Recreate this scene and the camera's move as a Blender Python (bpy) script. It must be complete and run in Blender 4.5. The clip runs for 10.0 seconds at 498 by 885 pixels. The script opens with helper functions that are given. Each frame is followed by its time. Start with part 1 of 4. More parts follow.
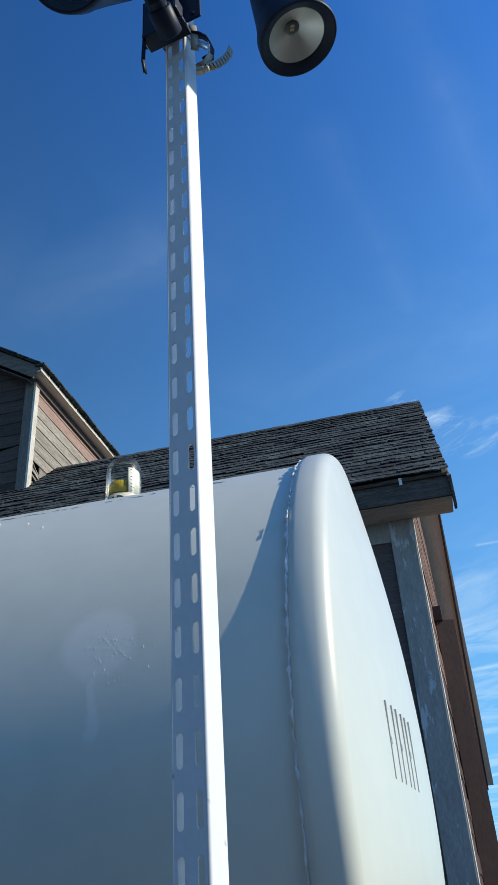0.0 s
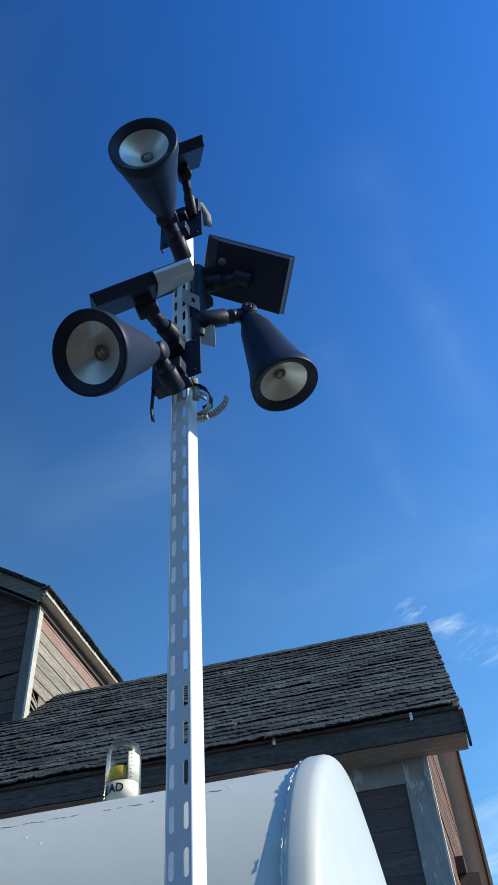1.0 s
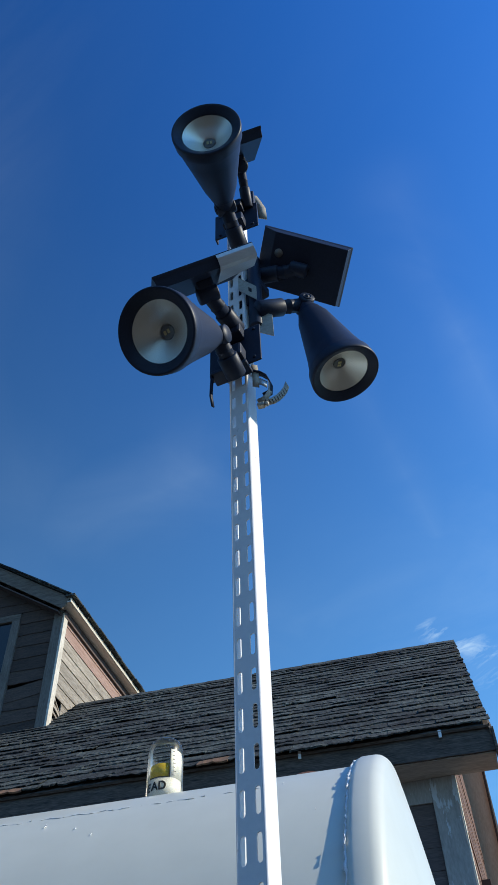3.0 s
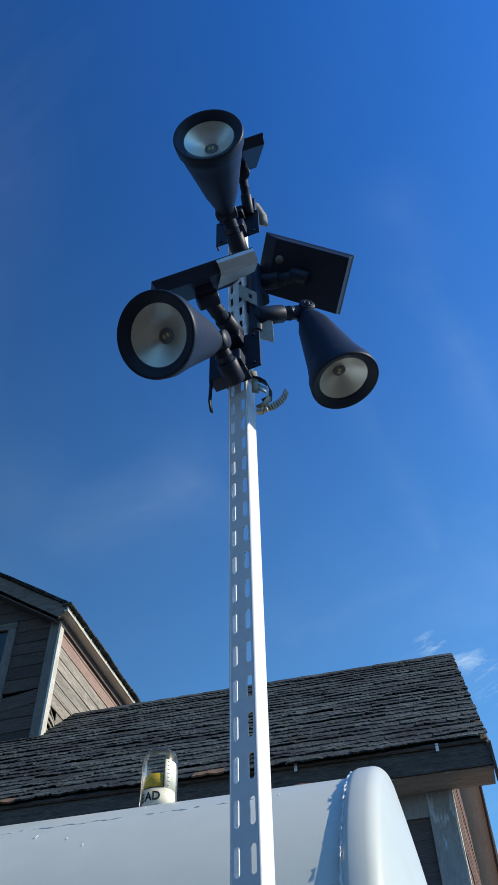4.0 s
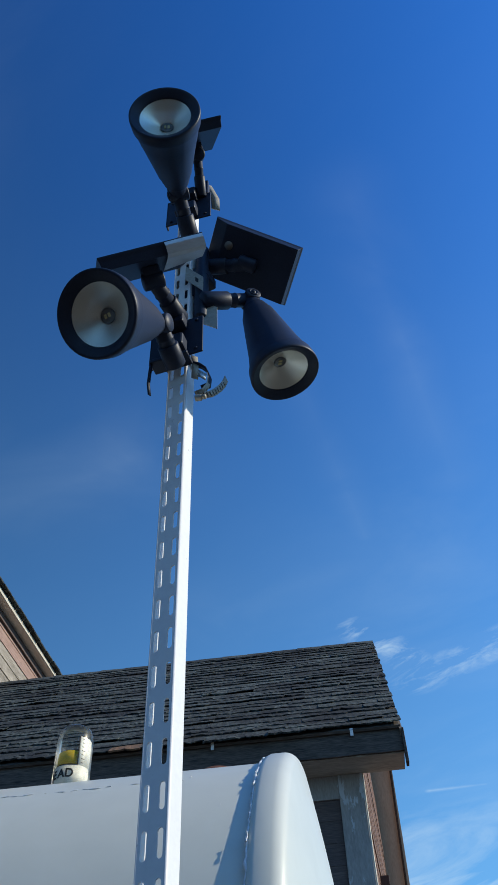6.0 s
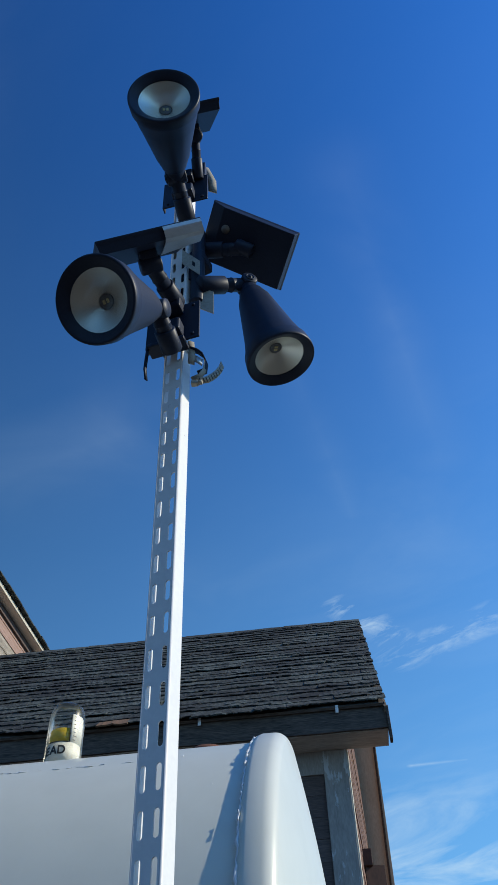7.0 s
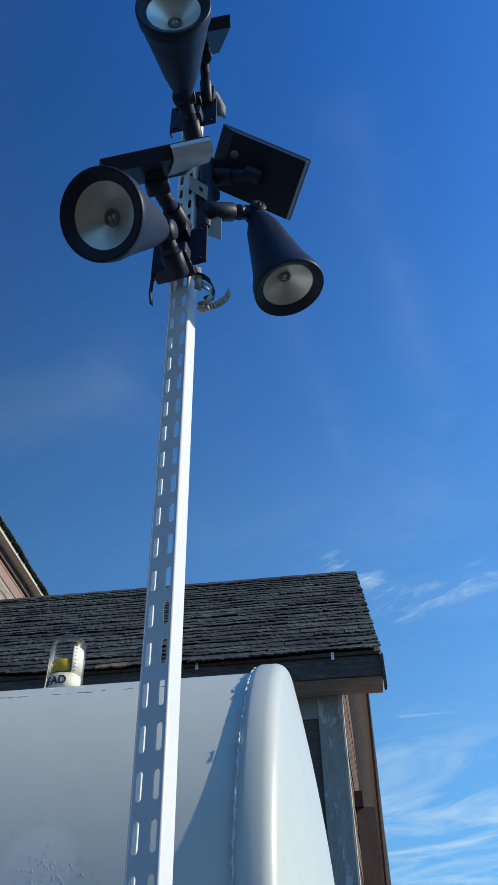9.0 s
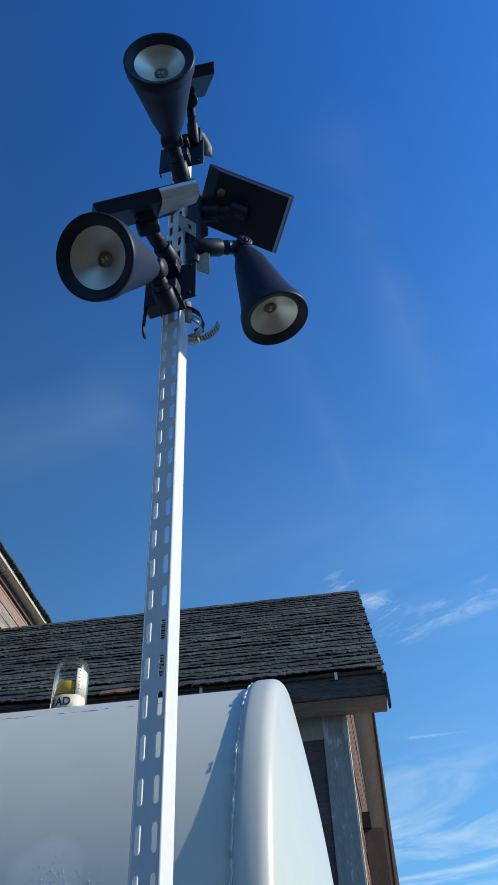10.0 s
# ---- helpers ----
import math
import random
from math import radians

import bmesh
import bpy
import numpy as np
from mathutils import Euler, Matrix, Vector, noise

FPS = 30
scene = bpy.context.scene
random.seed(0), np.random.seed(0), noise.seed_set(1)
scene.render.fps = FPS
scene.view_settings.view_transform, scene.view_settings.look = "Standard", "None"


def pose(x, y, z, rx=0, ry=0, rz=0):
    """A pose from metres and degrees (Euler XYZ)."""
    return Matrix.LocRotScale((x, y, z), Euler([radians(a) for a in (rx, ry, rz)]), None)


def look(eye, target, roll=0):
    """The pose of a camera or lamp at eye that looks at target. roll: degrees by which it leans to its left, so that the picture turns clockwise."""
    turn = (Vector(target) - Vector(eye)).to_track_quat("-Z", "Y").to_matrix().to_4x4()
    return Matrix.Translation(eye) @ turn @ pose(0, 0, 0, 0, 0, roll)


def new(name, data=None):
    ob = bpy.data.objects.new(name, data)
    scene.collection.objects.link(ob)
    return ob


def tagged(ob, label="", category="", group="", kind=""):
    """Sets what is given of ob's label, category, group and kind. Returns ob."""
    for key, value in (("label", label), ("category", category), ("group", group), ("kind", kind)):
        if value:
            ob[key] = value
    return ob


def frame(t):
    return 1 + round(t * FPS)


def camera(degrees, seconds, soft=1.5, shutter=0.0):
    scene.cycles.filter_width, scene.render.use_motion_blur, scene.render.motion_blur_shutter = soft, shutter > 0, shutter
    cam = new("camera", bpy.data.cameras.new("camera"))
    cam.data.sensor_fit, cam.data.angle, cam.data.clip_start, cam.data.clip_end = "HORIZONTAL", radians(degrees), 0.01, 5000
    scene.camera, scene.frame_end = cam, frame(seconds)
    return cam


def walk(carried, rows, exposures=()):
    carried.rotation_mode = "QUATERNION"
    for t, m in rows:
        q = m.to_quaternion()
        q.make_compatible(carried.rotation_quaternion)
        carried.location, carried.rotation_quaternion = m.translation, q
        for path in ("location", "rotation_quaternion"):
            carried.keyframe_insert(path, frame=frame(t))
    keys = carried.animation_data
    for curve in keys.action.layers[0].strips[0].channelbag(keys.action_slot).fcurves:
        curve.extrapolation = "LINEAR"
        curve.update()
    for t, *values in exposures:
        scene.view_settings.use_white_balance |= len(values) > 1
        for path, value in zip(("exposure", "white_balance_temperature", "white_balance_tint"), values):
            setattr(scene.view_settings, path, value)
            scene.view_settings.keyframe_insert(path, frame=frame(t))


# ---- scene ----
cam = camera(35.2, 10.0)
PATH = [
    (0, (0.24, -0.714, 1.521), (-0.127, 0.965, 2.549), -4.0),
    (0.1, (0.247, -0.752, 1.563), (-0.085, 0.842, 2.724), -4.6),
    (0.2, (0.267, -0.803, 1.572), (-0.044, 0.72, 2.83), -4.8),
    (0.3, (0.284, -0.836, 1.585), (-0.011, 0.617, 2.832), -5.1),
    (0.5, (0.307, -0.873, 1.6), (0.03, 0.53, 2.998), -5.3),
    (1, (0.313, -0.9, 1.593), (0.038, 0.465, 3.029), -5.1),
    (1.5, (0.277, -0.866, 1.603), (-0.019, 0.477, 3.055), -4.2),
    (2, (0.251, -0.86, 1.589), (-0.062, 0.479, 3.042), -3.4),
    (2.5, (0.24, -0.867, 1.579), (-0.081, 0.467, 3.034), -2.8),
    (4, (0.233, -0.854, 1.582), (-0.081, 0.45, 3.066), -1.8),
    (4.5, (0.237, -0.839, 1.571), (-0.06, 0.474, 3.05), -2.1),
    (5, (0.248, -0.862, 1.574), (0.003, 0.467, 3.049), -3.0),
    (5.5, (0.256, -0.872, 1.578), (0.038, 0.472, 3.042), -3.1),
    (5.7, (0.249, -0.862, 1.586), (0.054, 0.494, 3.042), -2.8),
    (7, (0.233, -0.883, 1.591), (0.083, 0.533, 2.996), -2.6),
    (7.5, (0.219, -0.89, 1.592), (0.071, 0.554, 2.968), -2.2),
    (8, (0.212, -0.88, 1.591), (0.065, 0.582, 2.948), -1.6),
    (8.5, (0.212, -0.881, 1.59), (0.059, 0.59, 2.936), -1.5),
    (9, (0.217, -0.839, 1.575), (0.054, 0.655, 2.895), -1.4),
    (9.5, (0.253, -0.942, 1.577), (0.095, 0.51, 2.943), -2.9),
    (10, (0.239, -0.889, 1.532), (0.082, 0.567, 2.894), -2.9),
]
EXPOSURES = [(0.0, 0.11), (0.5, 0.28), (1.0, 0.24), (2.5, 0.22), (4.0, 0.16), (5.5, 0.02), (7.5, -0.04), (9.0, -0.02), (9.5, 0.04), (10.0, 0.01)]
walk(cam, [(t, look(eye, target, roll)) for t, eye, target, roll in PATH], EXPOSURES)

# ---- light ----
SUN = Vector((0.83, 0.035, 0.53)).normalized()
world = bpy.data.worlds.new("world")
scene.world = world
world.use_nodes = True
wt = world.node_tree
wt.nodes.clear()


def wnode(kind, **values):
    n = wt.nodes.new(kind)
    for key, value in values.items():
        n.inputs[key].default_value = value
    return n


def wmath(op, a, b=None, clamp=False):
    n = wt.nodes.new("ShaderNodeMath")
    n.operation, n.use_clamp = op, clamp
    for i, v in enumerate((a, b)):
        if v is None:
            continue
        if isinstance(v, (int, float)):
            n.inputs[i].default_value = v
        else:
            wt.links.new(v, n.inputs[i])
    return n.outputs[0]


w_out = wnode("ShaderNodeOutputWorld")
w_bg = wnode("ShaderNodeBackground", Strength=0.138)
w_sky = wt.nodes.new("ShaderNodeTexSky")
w_sky.sky_type = "NISHITA"
w_sky.sun_disc = False
w_sky.sun_elevation = math.asin(SUN.z)
w_sky.sun_rotation = math.atan2(SUN.x, SUN.y)
w_sky.altitude, w_sky.air_density, w_sky.dust_density, w_sky.ozone_density = 300, 1.0, 0.2, 3.5
w_tint = wt.nodes.new("ShaderNodeMix")
w_tint.data_type, w_tint.blend_type = "RGBA", "MULTIPLY"
w_tint.inputs[0].default_value = 1.0
w_tint.inputs[7].default_value = (0.20, 0.73, 1.40, 1)
wt.links.new(w_sky.outputs[0], w_tint.inputs[6])
# thin cirrus: streaks on a high layer, thicker towards the horizon
w_co = wt.nodes.new("ShaderNodeTexCoord")
w_sep = wt.nodes.new("ShaderNodeSeparateXYZ")
wt.links.new(w_co.outputs["Generated"], w_sep.inputs[0])
up = wmath("MAXIMUM", w_sep.outputs[2], 0.05)
w_com = wt.nodes.new("ShaderNodeCombineXYZ")
wt.links.new(wmath("DIVIDE", w_sep.outputs[0], up), w_com.inputs[0])
wt.links.new(wmath("DIVIDE", w_sep.outputs[1], up), w_com.inputs[1])
w_map = wt.nodes.new("ShaderNodeMapping")
w_map.inputs["Scale"].default_value = (0.75, 1.5, 1)
w_rot = wt.nodes.new("ShaderNodeMapping")
w_rot.inputs["Rotation"].default_value = (0, 0, radians(34))
wt.links.new(w_com.outputs[0], w_rot.inputs[0])
wt.links.new(w_rot.outputs[0], w_map.inputs[0])
w_n = wnode("ShaderNodeTexNoise", Scale=1.6, Detail=9, Roughness=0.60, Distortion=0.7)
wt.links.new(w_map.outputs[0], w_n.inputs["Vector"])
w_n2 = wnode("ShaderNodeTexNoise", Scale=0.55, Detail=3, Roughness=0.5)
wt.links.new(w_com.outputs[0], w_n2.inputs["Vector"])
streak = wmath("MULTIPLY", wmath("SUBTRACT", w_n.outputs[0], 0.44, True), 4.0, True)
patch = wmath("MULTIPLY", wmath("SUBTRACT", w_n2.outputs[0], 0.43, True), 6.0, True)
low = wmath("MULTIPLY", wmath("SUBTRACT", 0.355, up, True), 13.0, True)
# torn wisps above the ridge and thin veils higher up, each along a line on the high layer
cu = wmath("DIVIDE", w_sep.outputs[0], up)
cv = wmath("DIVIDE", w_sep.outputs[1], up)
torn = wnode("ShaderNodeTexNoise", Scale=9.0, Detail=9, Roughness=0.66, Distortion=0.5)
wt.links.new(w_map.outputs[0], torn.inputs["Vector"])
soft_n = wnode("ShaderNodeTexNoise", Scale=3.0, Detail=4, Roughness=0.5, Distortion=0.8)
wt.links.new(w_rot.outputs[0], soft_n.inputs["Vector"])
ragged = wmath("MULTIPLY", wmath("SUBTRACT", torn.outputs[0], 0.47, True), 5.0, True)
smooth_n = wmath("MULTIPLY", wmath("SUBTRACT", soft_n.outputs[0], 0.30, True), 2.5, True)


def wisp_along(a, b, width, gain, fabric):
    """Cloud that thins out to nothing at width from the line a-b."""
    dx, dy = b[0] - a[0], b[1] - a[1]
    n2 = dx * dx + dy * dy
    pu, pv = wmath("SUBTRACT", cu, a[0]), wmath("SUBTRACT", cv, a[1])
    t = wmath("ADD", wmath("MULTIPLY", pu, dx / n2), wmath("MULTIPLY", pv, dy / n2), True)
    eu, ev = wmath("SUBTRACT", pu, wmath("MULTIPLY", t, dx)), wmath("SUBTRACT", pv, wmath("MULTIPLY", t, dy))
    dist = wmath("SQRT", wmath("ADD", wmath("MULTIPLY", eu, eu), wmath("MULTIPLY", ev, ev)))
    near = wmath("SUBTRACT", 1.0, wmath("DIVIDE", dist, width), True)
    near = wmath("MULTIPLY", near, wmath("SUBTRACT", 2.0, near)) if fabric is ragged else wmath("MULTIPLY", near, near)
    return wmath("MULTIPLY", wmath("MULTIPLY", near, fabric), gain, True)


wisp = wisp_along((0.035, 1.585), (0.16, 1.76), 0.060, 0.55, ragged)
for a, b, width, gain, fabric in (((0.17, 1.84), (0.40, 1.69), 0.085, 0.42, ragged), ((0.20, 2.535), (0.37, 2.525), 0.026, 0.80, smooth_n),
                                  ((0.09, 0.52), (0.24, 1.10), 0.10, 0.085, smooth_n), ((-0.02, 0.80), (0.07, 1.25), 0.07, 0.06, smooth_n),
                                  ((-0.55, 1.02), (-0.33, 0.95), 0.25, 0.085, smooth_n), ((-0.25, 1.45), (0.05, 1.35), 0.25, 0.08, smooth_n)):
    wisp = wmath("MAXIMUM", wisp, wisp_along(a, b, width, gain, fabric))
low = wmath("ADD", wmath("MULTIPLY", low, 0.90), 0.10)
cloud = wmath("MULTIPLY", wmath("MULTIPLY", streak, wmath("MAXIMUM", patch, wmath("MULTIPLY", low, 0.75))), low, True)
cloud = wmath("MAXIMUM", cloud, wisp)
w_mix = wt.nodes.new("ShaderNodeMix")
w_mix.data_type = "RGBA"
wt.links.new(wmath("MULTIPLY", cloud, 0.9), w_mix.inputs[0])
w_side = wt.nodes.new("ShaderNodeMix")
w_side.data_type, w_side.blend_type = "RGBA", "MULTIPLY"
w_side.inputs[0].default_value = 1.0
wt.links.new(w_tint.outputs[2], w_side.inputs[6])
wt.links.new(wmath("ADD", wmath("MULTIPLY", w_sep.outputs[0], 0.84), 0.97), w_side.inputs[7])
# pale haze that thickens towards the horizon
haze = wmath("POWER", wmath("SUBTRACT", 1.0, up, True), 1.45)
w_hz = wt.nodes.new("ShaderNodeMix")
w_hz.data_type = "RGBA"
wt.links.new(wmath("MULTIPLY", haze, wmath("ADD", wmath("MULTIPLY", w_sep.outputs[0], 0.58), 0.745), True), w_hz.inputs[0])
wt.links.new(w_side.outputs[2], w_hz.inputs[6])
w_hz.inputs[7].default_value = (1.80, 4.28, 5.85, 1)
wt.links.new(w_hz.outputs[2], w_mix.inputs[6])
w_mix.inputs[7].default_value = (4.5, 5.9, 6.9, 1)
wt.links.new(w_mix.outputs[2], w_bg.inputs["Color"])
wt.links.new(w_bg.outputs[0], w_out.inputs["Surface"])
sun_data = bpy.data.lights.new("sun", "SUN")
sun_data.energy, sun_data.angle, sun_data.color = 3.95, radians(0.5), (1.0, 0.92, 0.725)
sun = new("sun", sun_data)
sun.matrix_world = look(SUN * 50, (0, 0, 0))


# ---- materials ----
def mat(name, color, rough=0.6, metal=0.0, dark=None, scale=6.0, stretch=(1, 1, 1), fine=80.0, bump=0.0, each=0.0, spots=0.0, coat=0.0, hard=0.14):
    """Two scales of variation between color and dark, fine relief, and a shade of its own for each object."""
    m = bpy.data.materials.new(name)
    m.use_nodes = True
    nt = m.node_tree
    b = nt.nodes["Principled BSDF"]
    b.inputs["Roughness"].default_value = rough
    b.inputs["Metallic"].default_value = metal
    b.inputs["Coat Weight"].default_value = coat
    dark = dark or [c * 0.8 for c in color]
    co = nt.nodes.new("ShaderNodeTexCoord")
    mp = nt.nodes.new("ShaderNodeMapping")
    mp.inputs["Scale"].default_value = stretch
    nt.links.new(co.outputs["Object"], mp.inputs[0])
    info = nt.nodes.new("ShaderNodeObjectInfo")
    if each:
        off = nt.nodes.new("ShaderNodeMath")
        off.operation = "MULTIPLY"
        off.inputs[1].default_value = 37.0
        nt.links.new(info.outputs["Random"], off.inputs[0])
        com = nt.nodes.new("ShaderNodeCombineXYZ")
        for i in range(3):
            nt.links.new(off.outputs[0], com.inputs[i])
        nt.links.new(com.outputs[0], mp.inputs["Location"])
    n1 = nt.nodes.new("ShaderNodeTexNoise")
    n1.inputs["Scale"].default_value, n1.inputs["Detail"].default_value, n1.inputs["Roughness"].default_value = scale, 5, 0.6
    n2 = nt.nodes.new("ShaderNodeTexNoise")
    n2.inputs["Scale"].default_value, n2.inputs["Detail"].default_value = fine, 4
    for n in (n1, n2):
        nt.links.new(mp.outputs[0], n.inputs["Vector"])
    add = nt.nodes.new("ShaderNodeMath")
    add.operation = "MULTIPLY_ADD"
    add.inputs[1].default_value = 0.55
    nt.links.new(n2.outputs[0], add.inputs[0])
    half = nt.nodes.new("ShaderNodeMath")
    half.operation = "MULTIPLY"
    half.inputs[1].default_value = 0.45
    nt.links.new(n1.outputs[0], half.inputs[0])
    nt.links.new(half.outputs[0], add.inputs[2])
    ramp = nt.nodes.new("ShaderNodeMapRange")
    ramp.inputs["From Min"].default_value, ramp.inputs["From Max"].default_value = 0.5 - hard, 0.5 + hard
    nt.links.new(add.outputs[0], ramp.inputs["Value"])
    mix = nt.nodes.new("ShaderNodeMix")
    mix.data_type = "RGBA"
    mix.inputs[6].default_value, mix.inputs[7].default_value = (*dark, 1), (*color, 1)
    nt.links.new(ramp.outputs[0], mix.inputs[0])
    out = mix.outputs[2]
    if each:
        hs = nt.nodes.new("ShaderNodeHueSaturation")
        mr = nt.nodes.new("ShaderNodeMapRange")
        mr.inputs["To Min"].default_value, mr.inputs["To Max"].default_value = 1 - each, 1 + each
        nt.links.new(info.outputs["Random"], mr.inputs["Value"])
        nt.links.new(mr.outputs[0], hs.inputs["Value"])
        nt.links.new(out, hs.inputs["Color"])
        out = hs.outputs[0]
    if spots:
        n3 = nt.nodes.new("ShaderNodeTexNoise")
        n3.inputs["Scale"].default_value, n3.inputs["Detail"].default_value = spots, 2
        nt.links.new(co.outputs["Object"], n3.inputs["Vector"])
        sr = nt.nodes.new("ShaderNodeMapRange")
        sr.inputs["From Min"].default_value, sr.inputs["From Max"].default_value = 0.70, 0.78
        nt.links.new(n3.outputs[0], sr.inputs["Value"])
        m2 = nt.nodes.new("ShaderNodeMix")
        m2.data_type = "RGBA"
        m2.inputs[7].default_value = (*[c * 0.55 for c in color], 1)
        nt.links.new(sr.outputs[0], m2.inputs[0])
        nt.links.new(out, m2.inputs[6])
        out = m2.outputs[2]
    nt.links.new(out, b.inputs["Base Color"])
    if bump:
        bp = nt.nodes.new("ShaderNodeBump")
        bp.inputs["Strength"].default_value, bp.inputs["Distance"].default_value = 1.0, bump
        nt.links.new(add.outputs[0], bp.inputs["Height"])
        nt.links.new(bp.outputs[0], b.inputs["Normal"])
    return m


def blotched(m, scale, tint, strength=0.75):
    """Broad dark and lichen-grey patches that run on from piece to piece."""
    nt = m.node_tree
    b = nt.nodes["Principled BSDF"]
    src = b.inputs["Base Color"].links[0].from_socket
    geo = nt.nodes.new("ShaderNodeNewGeometry")
    mp = nt.nodes.new("ShaderNodeMapping")
    mp.inputs["Scale"].default_value = (0.7, 1.6, 1.6)
    nt.links.new(geo.outputs["Position"], mp.inputs[0])
    nz = nt.nodes.new("ShaderNodeTexNoise")
    nz.inputs["Scale"].default_value, nz.inputs["Detail"].default_value, nz.inputs["Roughness"].default_value = scale, 6, 0.65
    nt.links.new(mp.outputs[0], nz.inputs["Vector"])
    mr = nt.nodes.new("ShaderNodeMapRange")
    mr.inputs["From Min"].default_value, mr.inputs["From Max"].default_value = 0.38, 0.62
    nt.links.new(nz.outputs[0], mr.inputs["Value"])
    lift = nt.nodes.new("ShaderNodeMix")
    lift.data_type = "RGBA"
    lift.inputs[6].default_value, lift.inputs[7].default_value = (0.26, 0.28, 0.34, 1), (*tint, 1)
    nt.links.new(mr.outputs[0], lift.inputs[0])
    mul = nt.nodes.new("ShaderNodeMix")
    mul.data_type, mul.blend_type = "RGBA", "MULTIPLY"
    mul.inputs[0].default_value = strength
    nt.links.new(src, mul.inputs[6])
    nt.links.new(lift.outputs[2], mul.inputs[7])
    nt.links.new(mul.outputs[2], b.inputs["Base Color"])
    return m


def tank_paint():
    """White enamel with rain grime, and one touched-up spot with a run below it."""
    m = mat("white_tank_paint", (0.680, 0.690, 0.600), 0.35, dark=(0.640, 0.650, 0.563), scale=2.2, fine=18, bump=0.0005, coat=0.08)
    nt = m.node_tree
    b = nt.nodes["Principled BSDF"]
    src = b.inputs["Base Color"].links[0].from_socket
    co = nt.nodes.new("ShaderNodeTexCoord")
    sep = nt.nodes.new("ShaderNodeSeparateXYZ")
    nt.links.new(co.outputs["Object"], sep.inputs[0])

    def op(kind, a, c, clamp=False):
        n = nt.nodes.new("ShaderNodeMath")
        n.operation, n.use_clamp = kind, clamp
        for i, v in enumerate((a, c)):
            if isinstance(v, (int, float)):
                n.inputs[i].default_value = v
            else:
                nt.links.new(v, n.inputs[i])
        return n.outputs[0]

    nz = nt.nodes.new("ShaderNodeTexNoise")
    nz.inputs["Scale"].default_value = 22
    nt.links.new(co.outputs["Object"], nz.inputs["Vector"])
    wob = op("MULTIPLY", op("SUBTRACT", nz.outputs[0], 0.5), 0.03)
    dx = op("ADD", op("SUBTRACT", sep.outputs[0], -0.183), wob)
    dz = op("SUBTRACT", sep.outputs[2], 1.835)
    rr = op("SQRT", op("ADD", op("MULTIPLY", dx, dx), op("MULTIPLY", dz, dz)), 0)
    blot = op("MULTIPLY", op("SUBTRACT", 0.056, rr), 70, True)
    run = op("MULTIPLY", op("SUBTRACT", 0.007, op("ABSOLUTE", dx, 0)), 250, True)
    run = op("MULTIPLY", run, op("MULTIPLY", op("SUBTRACT", sep.outputs[2], 1.70), 60, True))
    run = op("MULTIPLY", run, op("MULTIPLY", op("SUBTRACT", 1.83, sep.outputs[2]), 60, True))
    near = op("MULTIPLY", op("SUBTRACT", 0.6, sep.outputs[1]), 20, True)
    mask = op("MULTIPLY", op("MAXIMUM", blot, run), near)
    mix = nt.nodes.new("ShaderNodeMix")
    mix.data_type = "RGBA"
    mix.inputs[7].default_value = (0.78, 0.77, 0.70, 1)
    nt.links.new(op("MULTIPLY", mask, 0.75), mix.inputs[0])
    nt.links.new(src, mix.inputs[6])
    nt.links.new(mix.outputs[2], b.inputs["Base Color"])
    return m


M_TANK = tank_paint()
M_CAULK = mat("white_caulk", (0.82, 0.82, 0.80), 0.5, scale=30, bump=0.002)
M_POST = mat("white_powder_coat", (0.86, 0.855, 0.83), 0.40, dark=(0.80, 0.795, 0.775), scale=9, fine=120, bump=0.0004, spots=60)
M_BLACK = mat("black_plastic", (0.023, 0.033, 0.061), 0.46, dark=(0.017, 0.025, 0.047), scale=12, fine=300, bump=0.0002)
M_BLACK.node_tree.nodes["Principled BSDF"].inputs["Specular IOR Level"].default_value = 0.22
M_STEEL = mat("galvanised_steel", (0.60, 0.60, 0.59), 0.48, 0.7, dark=(0.42, 0.42, 0.41), scale=40, fine=200)
M_DULL = mat("dull_zinc_sheet", (0.46, 0.43, 0.36), 0.6, 0.15, dark=(0.33, 0.30, 0.25), scale=40, fine=200)
M_REFLECT = mat("frosted_aluminium", (0.92, 0.91, 0.86), 0.40, 0.90, dark=(0.76, 0.75, 0.71), scale=26, fine=420, bump=0.0004)
# silver that paints the sun's glare on the black tray's sloped end
M_GLARE = mat("tray_glare_silver", (0.66, 0.67, 0.68), 0.40, 0.5, dark=(0.57, 0.58, 0.59), scale=9, stretch=(1, 5, 5), fine=60)
M_LED = mat("led_chip", (0.80, 0.72, 0.42), 0.4, dark=(0.6, 0.5, 0.2), scale=50)
M_LEDBASE = mat("led_holder", (0.13, 0.15, 0.18), 0.45, 0.2)
M_CELL = mat("solar_cells", (0.02, 0.025, 0.06), 0.15, dark=(0.015, 0.02, 0.04), scale=60, coat=1.0)
M_STICKER = mat("grey_sticker", (0.22, 0.21, 0.19), 0.5, dark=(0.16, 0.15, 0.14), scale=200)
M_RUST = mat("rusty_iron", (0.22, 0.09, 0.05), 0.8, 0.2, dark=(0.12, 0.05, 0.03), scale=40, bump=0.002)
M_STAND = mat("stand_steel", (0.25, 0.25, 0.25), 0.6, 0.5, scale=12)
M_PAPER = mat("gauge_card", (0.80, 0.79, 0.74), 0.6, dark=(0.74, 0.72, 0.66), scale=40)
M_YELLOW = mat("gauge_yellow", (0.62, 0.44, 0.03), 0.5, dark=(0.55, 0.38, 0.03), scale=40)
M_INK = mat("black_ink", (0.03, 0.03, 0.03), 0.6)
